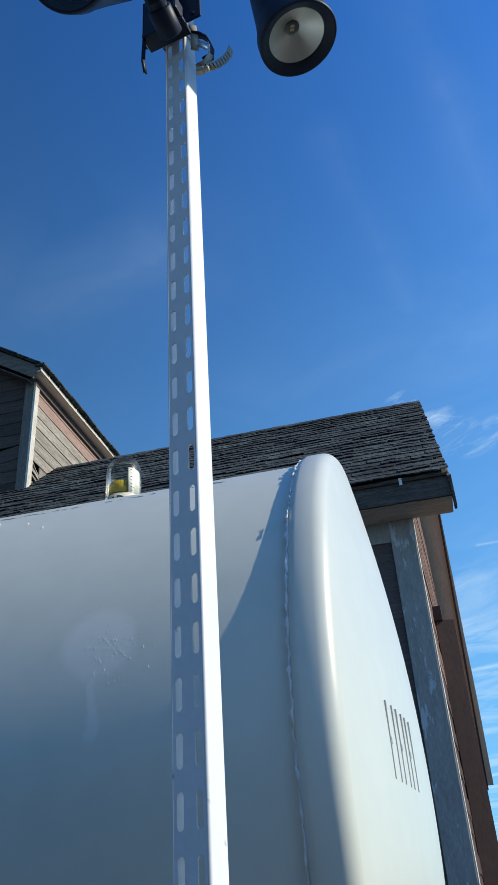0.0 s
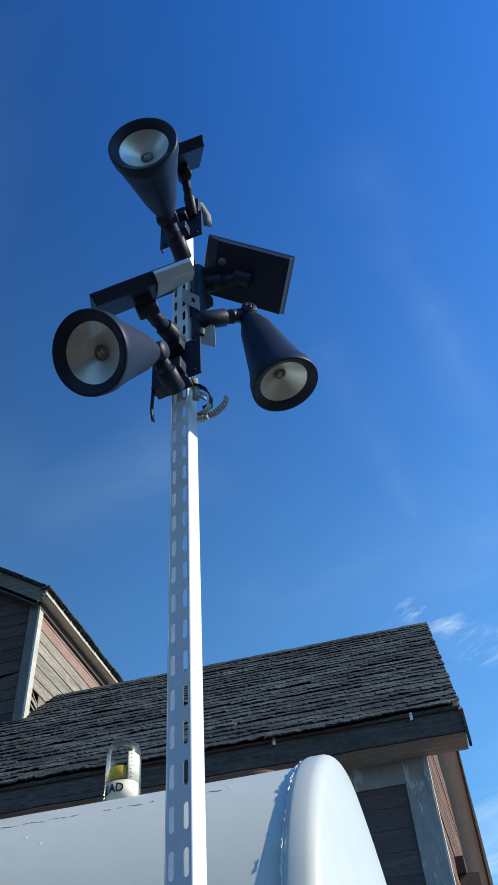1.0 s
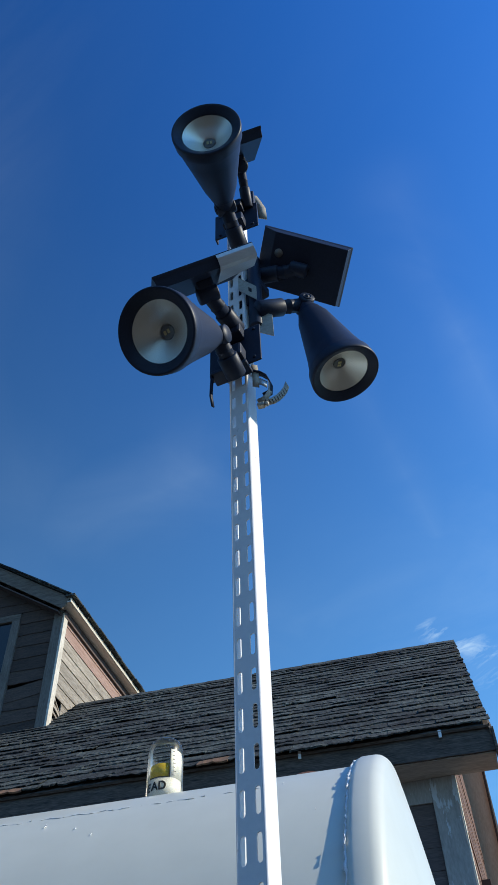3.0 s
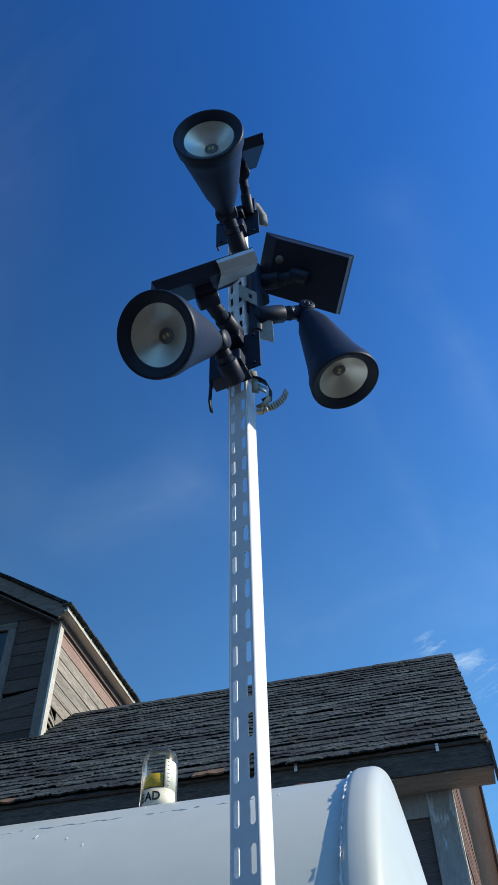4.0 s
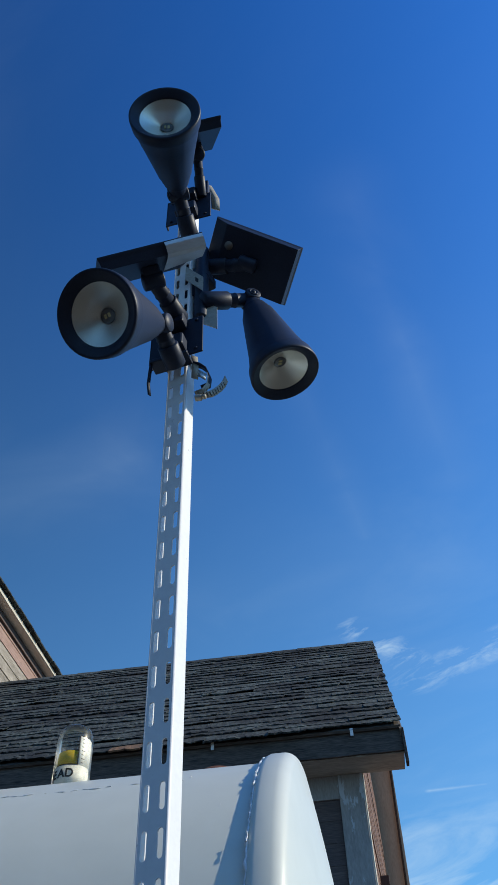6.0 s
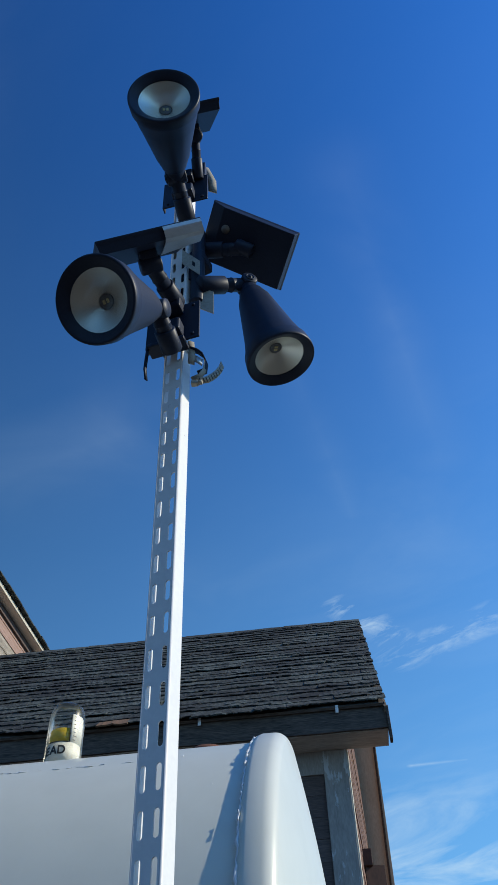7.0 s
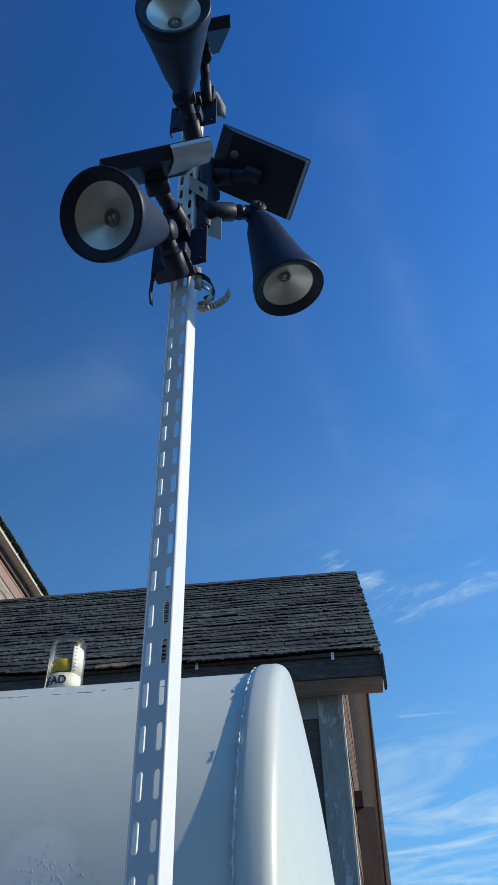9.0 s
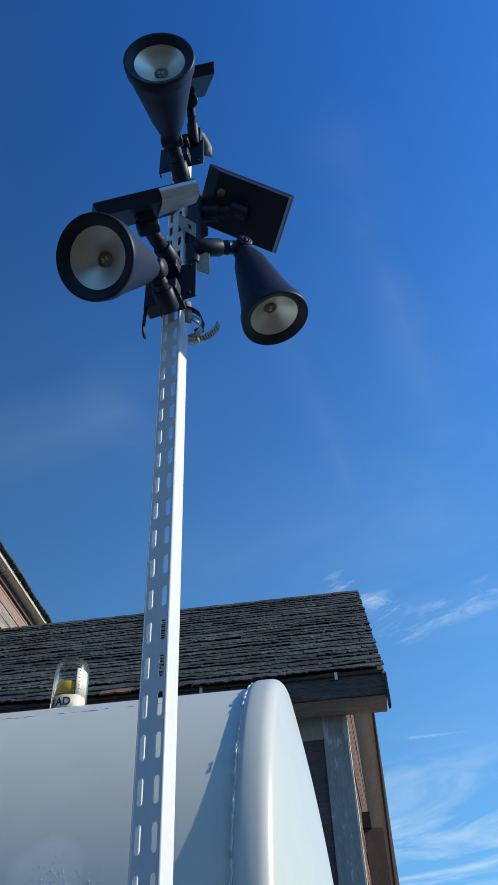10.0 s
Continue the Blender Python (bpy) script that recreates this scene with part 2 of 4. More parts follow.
M_MARK = mat("grey_marking", (0.46, 0.47, 0.49), 0.5, dark=(0.40, 0.41, 0.43), scale=30)
M_SHINGLE = mat("weathered_asphalt_shingle", (0.084, 0.096, 0.094), 0.95, dark=(0.006, 0.008, 0.011), hard=0.075, scale=9, stretch=(0.6, 1.6, 1), fine=70, bump=0.013, each=0.22)
blotched(M_SHINGLE, 2.1, (1.45, 1.48, 1.38), 0.95)
M_SHINGLE_PALE = mat("bare_brown_shingle", (0.24, 0.13, 0.07), 0.9, dark=(0.14, 0.08, 0.05), scale=20, fine=160, bump=0.003)
M_GREYWOOD = mat("weathered_grey_wood", (0.24, 0.20, 0.16), 0.9, dark=(0.09, 0.074, 0.06), scale=5, stretch=(0.6, 6, 9), fine=26, bump=0.004, each=0.18)
M_GREYPOST = mat("weathered_grey_upright", (0.25, 0.215, 0.18), 0.9, dark=(0.10, 0.085, 0.07), scale=5, stretch=(9, 9, 0.7), fine=26, bump=0.004)
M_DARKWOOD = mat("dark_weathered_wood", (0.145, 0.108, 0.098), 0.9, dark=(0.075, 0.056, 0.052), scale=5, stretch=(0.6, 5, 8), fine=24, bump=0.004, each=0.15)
# sunny side of the wing: bare silvered boards, sunlight lifted into the colour
M_SIDEWOOD = mat("sunlit_silvered_clapboard", (0.50, 0.44, 0.36), 0.9, dark=(0.13, 0.105, 0.08), scale=4, stretch=(6, 0.5, 9), fine=26, bump=0.008, each=0.28)
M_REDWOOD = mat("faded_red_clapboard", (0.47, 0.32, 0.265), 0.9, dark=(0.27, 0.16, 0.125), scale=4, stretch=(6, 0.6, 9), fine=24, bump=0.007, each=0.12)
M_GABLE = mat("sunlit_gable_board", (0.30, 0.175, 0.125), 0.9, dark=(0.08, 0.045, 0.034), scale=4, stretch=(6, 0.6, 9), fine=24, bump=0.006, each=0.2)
# dark red-brown that carries the gable's shade in its colour; also on the back batten
M_BROWN = mat("dark_red_brown", (0.085, 0.040, 0.028), 0.75, dark=(0.045, 0.024, 0.018), scale=6, stretch=(3, 1, 1), fine=20, bump=0.0008)
M_TANWOOD = mat("tan_soffit_board", (0.80, 0.73, 0.64), 0.85, dark=(0.64, 0.56, 0.47), scale=3, stretch=(4, 1, 1), fine=20, bump=0.002)
M_SILLWOOD = mat("sun_bleached_trim", (0.76, 0.71, 0.61), 0.85, dark=(0.46, 0.41, 0.33), scale=5, stretch=(3, 3, 0.7), fine=30, bump=0.003)
M_SOFFIT = mat("grey_brown_soffit", (0.62, 0.57, 0.51), 0.9, dark=(0.38, 0.34, 0.30), scale=4, stretch=(0.7, 4, 4), fine=24, bump=0.003)
# yard face of the wing: shade is put into this darker board colour
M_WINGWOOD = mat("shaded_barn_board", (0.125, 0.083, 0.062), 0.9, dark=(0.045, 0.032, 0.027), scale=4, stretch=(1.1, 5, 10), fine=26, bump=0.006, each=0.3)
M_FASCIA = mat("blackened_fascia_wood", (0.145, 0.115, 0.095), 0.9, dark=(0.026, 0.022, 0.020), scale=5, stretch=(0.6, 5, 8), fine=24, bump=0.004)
M_GROUND = mat("dry_grass_and_gravel", (0.074, 0.067, 0.058), 0.95, dark=(0.042, 0.038, 0.032), scale=1.2, fine=14, bump=0.02)


def peeling_paint():
    """Grey-white paint flaking off bare wood."""
    m = mat("peeling_grey_paint", (0.38, 0.35, 0.32), 0.85, dark=(0.26, 0.24, 0.22), scale=5, stretch=(3, 3, 0.8), fine=30, bump=0.003)
    nt = m.node_tree
    b = nt.nodes["Principled BSDF"]
    src = b.inputs["Base Color"].links[0].from_socket
    co = nt.nodes.new("ShaderNodeTexCoord")
    mp = nt.nodes.new("ShaderNodeMapping")
    mp.inputs["Scale"].default_value = (9, 9, 2.4)
    nt.links.new(co.outputs["Object"], mp.inputs[0])
    nz = nt.nodes.new("ShaderNodeTexNoise")
    nz.inputs["Scale"].default_value, nz.inputs["Detail"].default_value, nz.inputs["Roughness"].default_value = 1.2, 8, 0.65
    nt.links.new(mp.outputs[0], nz.inputs["Vector"])
    mr = nt.nodes.new("ShaderNodeMapRange")
    mr.inputs["From Min"].default_value, mr.inputs["From Max"].default_value = 0.575, 0.60
    nt.links.new(nz.outputs[0], mr.inputs["Value"])
    mix = nt.nodes.new("ShaderNodeMix")
    mix.data_type = "RGBA"
    mix.inputs[7].default_value = (0.50, 0.51, 0.52, 1)
    nt.links.new(mr.outputs[0], mix.inputs[0])
    nt.links.new(src, mix.inputs[6])
    nt.links.new(mix.outputs[2], b.inputs["Base Color"])
    return m


M_PEEL = peeling_paint()


def thin_clear(name, gloss=0.07, rough=0.06, edge=0.0):
    """A thin clear sheet: light goes straight through, with a faint gloss on top."""
    m = bpy.data.materials.new(name)
    m.use_nodes = True
    nt = m.node_tree
    nt.nodes.clear()
    out = nt.nodes.new("ShaderNodeOutputMaterial")
    mix = nt.nodes.new("ShaderNodeMixShader")
    tr = nt.nodes.new("ShaderNodeBsdfTransparent")
    gl = nt.nodes.new("ShaderNodeBsdfGlossy")
    tr.inputs["Color"].default_value = (0.95, 0.96, 0.95, 1)
    gl.inputs["Roughness"].default_value = rough
    if edge:
        fr = nt.nodes.new("ShaderNodeFresnel")
        fr.inputs["IOR"].default_value = edge
        nt.links.new(fr.outputs[0], mix.inputs[0])
    else:
        mix.inputs[0].default_value = gloss
    nt.links.new(tr.outputs[0], mix.inputs[1])
    nt.links.new(gl.outputs[0], mix.inputs[2])
    nt.links.new(mix.outputs[0], out.inputs["Surface"])
    return m


M_LENS = thin_clear("thin_clear_lens", 0.04, 0.22)
M_DOME = thin_clear("clear_gauge_dome", 0.05, 0.28, 1.22)


# ---- tools ----
def mesh_of(name, bm, material):
    me = bpy.data.meshes.new(name)
    bmesh.ops.recalc_face_normals(bm, faces=bm.faces)
    bm.to_mesh(me)
    bm.free()
    me.materials.append(material)
    return me


def part(name, bm, material, parent=None, label=""):
    ob = new(name, mesh_of(name, bm, material))
    if parent:
        ob.parent = parent
        ob.matrix_parent_inverse = parent_frame(parent).inverted()
    if label:
        tagged(ob, label)
    return ob


def parent_frame(ob):
    """World matrix of a thing or part, without waiting for an update."""
    m = ob.matrix_basis.copy()
    if ob.parent:
        m = parent_frame(ob.parent) @ ob.matrix_parent_inverse @ m
    return m


def piece(name, mesh, parent, m):
    ob = new(name, mesh)
    ob.parent = parent
    ob.matrix_parent_inverse = parent_frame(parent).inverted()
    ob.matrix_basis = m
    return ob


def thing(name, at, label, category, group="", kind=""):
    ob = new(name)
    ob.location = at
    ob.empty_display_size = 0.1
    return tagged(ob, label, category, group, kind)


def box(bm, lo, hi, m=Matrix(), bevel=0.0):
    c = [(a + b) / 2 for a, b in zip(lo, hi)]
    s = [b - a for a, b in zip(lo, hi)]
    r = bmesh.ops.create_cube(bm, size=1, matrix=m @ Matrix.Translation(c) @ Matrix.Diagonal((*s, 1)))
    if bevel:
        edges = {e for v in r["verts"] for e in v.link_edges}
        bmesh.ops.bevel(bm, geom=list(edges), offset=bevel, segments=2, affect="EDGES", profile=0.5)


def board(bm, a, b, width, thick, side, wobble=0.0, n=1, bevel=0.0):
    """A plank from a to b; side: the way its width goes; thickness goes across both, centred."""
    a, b = Vector(a), Vector(b)
    d = (b - a).normalized()
    s = (Vector(side) - d * Vector(side).dot(d)).normalized()
    t = d.cross(s)
    rows = []
    for i in range(n + 1):
        f = i / n
        p = a.lerp(b, f)
        e0 = s * (random.uniform(-1, 1) * wobble)
        e1 = s * (width + random.uniform(-1, 1) * wobble)
        rows.append([bm.verts.new(p + e + t * k * thick / 2) for e, k in ((e0, -1), (e1, -1), (e1, 1), (e0, 1))])
    for r, q in zip(rows, rows[1:]):
        for i in range(4):
            j = (i + 1) % 4
            bm.faces.new((r[i], r[j], q[j], q[i]))
    bm.faces.new(rows[0][::-1])
    bm.faces.new(rows[-1])


def revolve(bm, profile, m=Matrix(), n=48):
    """Profile of (along z, radius) turned round z."""
    rings = []
    for z, r in profile:
        if r < 1e-6:
            rings.append([bm.verts.new(m @ Vector((0, 0, z)))])
        else:
            rings.append([bm.verts.new(m @ Vector((r * math.cos(math.tau * i / n), r * math.sin(math.tau * i / n), z))) for i in range(n)])
    for a, b in zip(rings, rings[1:]):
        for i in range(n):
            j = (i + 1) % n
            q = list(dict.fromkeys([a[i % len(a)], a[j % len(a)], b[j % len(b)], b[i % len(b)]]))
            if len(q) > 2:
                bm.faces.new(q).smooth = True


def between(a, b):
    a, b = Vector(a), Vector(b)
    return Matrix.Translation(a) @ (b - a).to_track_quat("Z", "Y").to_matrix().to_4x4(), (b - a).length


def frame_of(o, x, y):
    """Pose at o with its x along x, and y near y."""
    x = Vector(x).normalized()
    z = x.cross(Vector(y)).normalized()
    y = z.cross(x)
    return Matrix(((x.x, y.x, z.x, o[0]), (x.y, y.y, z.y, o[1]), (x.z, y.z, z.z, o[2]), (0, 0, 0, 1)))


# ---- ground ----
bm = bmesh.new()
bmesh.ops.create_grid(bm, x_segments=40, y_segments=40, size=1500)
tagged(part("ground", bm, M_GROUND), "dry grass and gravel yard round the building", "ground", kind="structure")

# ---- unseen plain wall, added to close the yard behind and darken shaded sides ----
bm = bmesh.new()
box(bm, (-14, -6.7, 0), (7, -6.5, 3.4))
tagged(part("wall_south", bm, M_DARKWOOD), "unseen plain dark wall added to close the yard and cut fill light", "wall", kind="structure")

# ---- fuel tank ----
TY, TZ, TR = 0.813, 1.674, 0.61
tank = thing("fuel_tank", (-1.1, TY, 0), "white painted steel fuel tank lying on a steel stand", "tank")
AXIS = Matrix.Translation((0, TY, TZ)) @ Matrix.Rotation(radians(90), 4, "Y")
bm = bmesh.new()
revolve(bm, [(-2.35, TR), (-1.6, TR), (-0.8, TR), (0.115, TR)], AXIS, 144)
part("shell", bm, M_TANK, tank, "white shell with a drip stain and specks of dirt")
KNUCKLE, TURN = 0.024, radians(73)
HEAD = [(0.0, 0.606), (0.0, 0.617), (0.004, 0.6215), (0.012, 0.6242), (0.034, 0.6242)]
HEAD += [(0.034 + KNUCKLE * math.sin(TURN * i / 9), 0.6242 - KNUCKLE + KNUCKLE * math.cos(TURN * i / 9)) for i in range(1, 10)]
Z1, R1 = HEAD[-1]
HEAD += [(Z1 + 0.060 * (1 - (f / 16) ** 2), R1 * f / 16) for f in range(15, -1, -1)]
bm = bmesh.new()
revolve(bm, [(0.070 + z, r) for z, r in HEAD], AXIS, 144)
head = part("end_cap", bm, M_TANK, tank, "dished white end cap with a rolled rim")
bm = bmesh.new()
revolve(bm, [(-2.35 + 0.07 - z, r) for z, r in HEAD], AXIS, 96)
part("end_cap", bm, M_TANK, tank)


def bead(points, r, seed, uneven=0.5, close=False):
    """A ragged string of caulk along points."""
    rnd = random.Random(seed)
    bm = bmesh.new()
    rings = []
    for i, p in enumerate(points):
        d = (points[min(i + 1, len(points) - 1)] - points[max(i - 1, 0)]).normalized()
        u = d.orthogonal().normalized()
        v = d.cross(u)
        k = r * (1 + uneven * rnd.uniform(-1, 1.3))
        c = p + (u * rnd.uniform(-1, 1) + v * rnd.uniform(-1, 1)) * r * uneven
        rings.append([bm.verts.new(c + (u * math.cos(a) + v * math.sin(a)) * k) for a in (0, 1.05, 2.09, 3.14, 4.19, 5.24)])
    for a, b in zip(rings, rings[1:]):
        for i in range(6):
            bm.faces.new((a[i], a[(i + 1) % 6], b[(i + 1) % 6], b[i])).smooth = True
    return bm


def on_tank(x, phi, r):
    """Point at x along the tank; phi: degrees up from the side that faces the yard."""
    return Vector((x, TY - r * math.cos(radians(phi)), TZ + r * math.sin(radians(phi))))


part("weld_bead", bead([on_tank(0.0695, -60 + i * 0.6, 0.6172) for i in range(330)], 0.0019, 3, 0.8), M_CAULK, tank, "ragged bead of caulk along the rim")
for x0, x1, sd in ((-0.75, -0.52, 5), (-0.50, -0.33, 6), (-0.31, -0.19, 7), (-0.16, -0.06, 8)):
    n = int((x1 - x0) / 0.006)
    part("seam_bead", bead([on_tank(x0 + (x1 - x0) * i / n, 53.5 + 0.3 * math.sin(i * 0.7), TR) for i in range(n + 1)], 0.0008, sd, 1.0), M_CAULK, tank)
rnd = random.Random(11)
for x, phi, s in ((0.069, 33, 0.008), (0.069, 50, 0.005), (0.069, 12, 0.006), (-0.47, 50, 0.006), (-0.40, 47, 0.004), (-0.05, 55, 0.004), (-0.36, 44, 0.0035), (-0.62, 40, 0.004), (0.02, 42, 0.003)):
    pts = [on_tank(x + rnd.uniform(-0.3, 0.3) * s, phi - i * 0.35 * s / 0.006, TR + 0.001 + (0.011 if x > 0.06 else 0)) for i in range(5)]
    part("drip", bead(pts, s * 0.10, int(phi * 10), 0.6), M_CAULK, tank)
# paint blisters round the touched-up spot
rnd = random.Random(29)
blisters = bmesh.new()
for i in range(130):
    x, phi = rnd.gauss(-0.165, 0.026), rnd.gauss(13.5, 2.8)
    size = rnd.choice((0.0004, 0.0005, 0.0007, 0.0010))
    m = Matrix.Translation(on_tank(x, phi, TR)) @ Matrix.Rotation(radians(90 - phi), 4, "X") @ Matrix.Diagonal((size, size * rnd.uniform(1.0, 2.2), size * 0.4, 1))
    bmesh.ops.create_icosphere(blisters, subdivisions=1, radius=1.0, matrix=m)
tagged(part("paint_blisters", blisters, M_TANK, tank), "small blisters in the white paint", kind="stuff")
# grey stencilled marks on the end cap, too slanted to read
for yy in (0.405, 0.472, 0.540):
    for y0, y1, z0, z1 in ((0, 0.006, 0, 0.100), (0.038, 0.044, 0, 0.100), (0.006, 0.038, 0.090, 0.100), (0.006, 0.038, 0.044, 0.053)):
        bm = bmesh.new()
        zz = 1.660
        r0 = math.hypot(yy + y0 - TY, zz + z0 - TZ)
        xs = 0.07 + float(np.interp(r0, [r for z, r in HEAD[::-1]], [z for z, r in HEAD[::-1]]))
        box(bm, (xs - 0.012, yy + y0, zz + z0), (xs + 0.0012, yy + y1, zz + z1))
        part("marking_bar", bm, M_MARK, head, "dark grey stencilled bar")
# stand
for x in (-1.9, -0.35):
    for y in (TY - 0.34, TY + 0.34):
        bm = bmesh.new()
        box(bm, (x - 0.03, y - 0.03, 0), (x + 0.03, y + 0.03, TZ - 0.48))
        part("leg", bm, M_STAND, tank, "painted steel leg")
    bm = bmesh.new()
    pts = [(TY + (TR + 0.004) * math.sin(radians(a)), TZ - (TR + 0.004) * math.cos(radians(a))) for a in range(-45, 46, 5)]
    low = [(y, 1.0) for y, z in pts]
    va = [[bm.verts.new((x + s * 0.02, y, z)) for y, z in pts + low[::-1]] for s in (-1, 1)]
    bm.faces.new(va[0]), bm.faces.new(va[1][::-1])
    for i in range(len(va[0])):
        j = (i + 1) % len(va[0])
        bm.faces.new((va[0][i], va[0][j], va[1][j], va[1][i]))
    part("saddle", bm, M_STAND, tank, "painted steel saddle")
# rusty filler cap
bm = bmesh.new()
revolve(bm, [(0, 0.036), (0.035, 0.036), (0.035, 0.047), (0.056, 0.047), (0.066, 0.039), (0.072, 0.017), (0.073, 0)], Matrix.Translation((-0.075, 0.85, TZ + TR - 0.006)) @ Matrix.Diagonal((1, 1, 1.04, 1)), 32)
part("filler_cap", bm, M_RUST, tank, "rusty brown filler cap")
# level gauge
GX, GY, GZ = -0.412, 0.835, TZ + TR - 0.004
gauge_m = Matrix.Translation((GX, GY, GZ))
bm = bmesh.new()
revolve(bm, [(0, 0.041), (0.050, 0.041), (0.050, 0.0), ], gauge_m, 40)
gauge = part("level_gauge", bm, M_STEEL, tank, "float level gauge under a clear dome")
bm = bmesh.new()
revolve(bm, [(0.048, 0.0405), (0.052, 0.0425), (0.165, 0.0415), (0.180, 0.0395), (0.192, 0.034), (0.199, 0.024), (0.202, 0), (0.1995, 0), (0.1965, 0.022), (0.190, 0.031), (0.178, 0.037), (0.163, 0.0392), (0.052, 0.0400), (0.048, 0.0395)], gauge_m, 48)
dome = part("dome", bm, M_DOME, gauge, "clear acrylic dome")
dome.visible_shadow = False


def curved(bm, r, a0, a1, z0, z1, n=10, thick=0.0008):
    """Part of a card cylinder round the gauge; angles from the side that faces the yard, positive to the right."""
    cols = []
    for i in range(n + 1):
        a = radians(a0 + (a1 - a0) * i / n)
        cols.append([bm.verts.new(gauge_m @ Vector((q * math.sin(a), -q * math.cos(a), z))) for q, z in ((r, z0), (r, z1), (r - thick, z1), (r - thick, z0))])
    for c, d in zip(cols, cols[1:]):
        for i in range(4):
            j = (i + 1) % 4
            bm.faces.new((c[i], c[j], d[j], d[i])).smooth = i in (0, 2)
    bm.faces.new(cols[0]), bm.faces.new(cols[-1][::-1])


VIEW = 21.0
bm = bmesh.new()
curved(bm, 0.0375, VIEW - 150, VIEW + 175, 0.0505, 0.098, 40)
part("lower_card", bm, M_PAPER, gauge, "white paper band with black letters")
bm = bmesh.new()
curved(bm, 0.0375, VIEW + 16, VIEW + 160, 0.098, 0.165, 20)
part("scale_card", bm, M_PAPER, gauge, "white paper scale with black ticks")
bm = bmesh.new()
revolve(bm, [(0.0985, 0), (0.0985, 0.034), (0.132, 0.034), (0.132, 0)], gauge_m, 32)
part("float", bm, M_YELLOW, gauge, "yellow float")
bm = bmesh.new()
curved(bm, 0.0382, VIEW + 14.5, VIEW + 17, 0.098, 0.166, 3)
part("scale_edge", bm, M_INK, gauge)
bm = bmesh.new()
curved(bm, 0.0382, VIEW - 60, VIEW + 15, 0.0975, 0.0992, 12)
part("scale_edge", bm, M_INK, gauge)
for i in range(7):
    bm = bmesh.new()
    z = 0.104 + i * 0.0092
    curved(bm, 0.0381, VIEW + 27, VIEW + (41 if i % 2 else 35), z, z + 0.0012, 3)
    part("tick", bm, M_INK, gauge)
for k, ch in enumerate("READ"):
    cu = bpy.data.curves.new("letter", "FONT")
    cu.body, cu.size, cu.align_x, cu.extrude, cu.offset = ch, 0.0255, "CENTER", 0.0003, 0.0007
    tmp = new("letter_tmp", cu)
    dg = bpy.context.evaluated_depsgraph_get()
    me = bpy.data.meshes.new_from_object(tmp.evaluated_get(dg))
    bpy.data.objects.remove(tmp)
    for v in me.vertices:
        v.co.y *= 1.05
    a = radians(VIEW - 93 + k * 28)
    me.materials.clear()
    me.materials.append(M_INK)
    pos = gauge_m @ Vector((0.0382 * math.sin(a), -0.0382 * math.cos(a), 0.070))
    ob = new("letter", me)
    ob.parent = gauge
    ob.matrix_parent_inverse = parent_frame(gauge).inverted()
    ob.matrix_basis = Matrix.Translation(pos) @ Matrix.Rotation(a, 4, "Z") @ Matrix.Rotation(radians(90), 4, "X")

# ---- slotted post ----
P = pose(0, 0, 0, 0, 0, -18)
post = thing("slotted_post", (0.01, 0.01, 0), "tall white slotted steel channel post standing beside the tank", "post")
PITCH, TOP, W0, W1, T, DEEP = 0.05, 3.30, -0.0105, 0.0302, 0.0016, 0.0265
SLOT0 = 2.65
bm = bmesh.new()
z_lo = SLOT0 - PITCH * 52.5
for c0, c1, cx in ((W0 + 0.003, 0.0105, 0.0), (0.0105, W1 - 0.003, 0.021)):
    k = 0
    while z_lo + k * PITCH < TOP - 0.02:
        zc = z_lo + (k + 0.5) * PITCH
        hw, hl = 0.0037, 0.0158
        inner = [(cx + hw * math.cos(radians(a)), zc + s * (hl - hw) + hw * math.sin(radians(a))) for s, a in ((1, 0), (1, 45), (1, 90), (1, 135), (1, 180), (-1, 180), (-1, 225), (-1, 270), (-1, 315), (-1, 360))]
        z0, z1 = zc - PITCH / 2, zc + PITCH / 2
        outer = [(c1, zc + 0.010), (c1, z1), (cx, z1), (c0, z1), (c0, zc + 0.010), (c0, zc - 0.010), (c0, z0), (cx, z0), (c1, z0), (c1, zc - 0.010)]
        rings = [[bm.verts.new(P @ Vector((x, y, z))) for x, z in pts] for pts, y in ((outer, 0), (inner, 0), (inner, T), (outer, T))]
        for r, q in zip(rings, rings[1:]):
            for i in range(10):
                j = (i + 1) % 10
                bm.faces.new((r[i], r[j], q[j], q[i]))
        k += 1
bmesh.ops.remove_doubles(bm, verts=bm.verts, dist=1e-5)
part("slotted_face", bm, M_POST, post)
for s, xe in ((1, W1), (-1, W0)):
    bm = bmesh.new()
    R = 0.003
    prof = [(xe - s * R + s * R * math.sin(radians(a)), R - R * math.cos(radians(a))) for a in (0, 22, 45, 68, 90)] + [(xe, DEEP)]
    inn = [(xe - s * T, DEEP)] + [(xe - s * R + s * (R - T) * math.sin(radians(a)), R - (R - T) * math.cos(radians(a))) for a in (90, 45, 0)]
    lo = [bm.verts.new(P @ Vector((x, y, 0.0))) for x, y in prof + inn]
    hi = [bm.verts.new(P @ Vector((x, y, TOP - 0.0005))) for x, y in prof + inn]
    bm.faces.new(lo), bm.faces.new(hi[::-1])
    for i in range(len(lo)):
        j = (i + 1) % len(lo)
        bm.faces.new((lo[i], lo[j], hi[j], hi[i])).smooth = i < 4
    part("flange", bm, M_POST, post)
# unseen lip added behind the right flange to shade part of the slots' inside
bm = bmesh.new()
box(bm, (W1 - 0.014, DEEP - T, 0.0), (W1 - T - 0.0002, DEEP, TOP - 0.001), P)
part("return_lip", bm, M_POST, post)


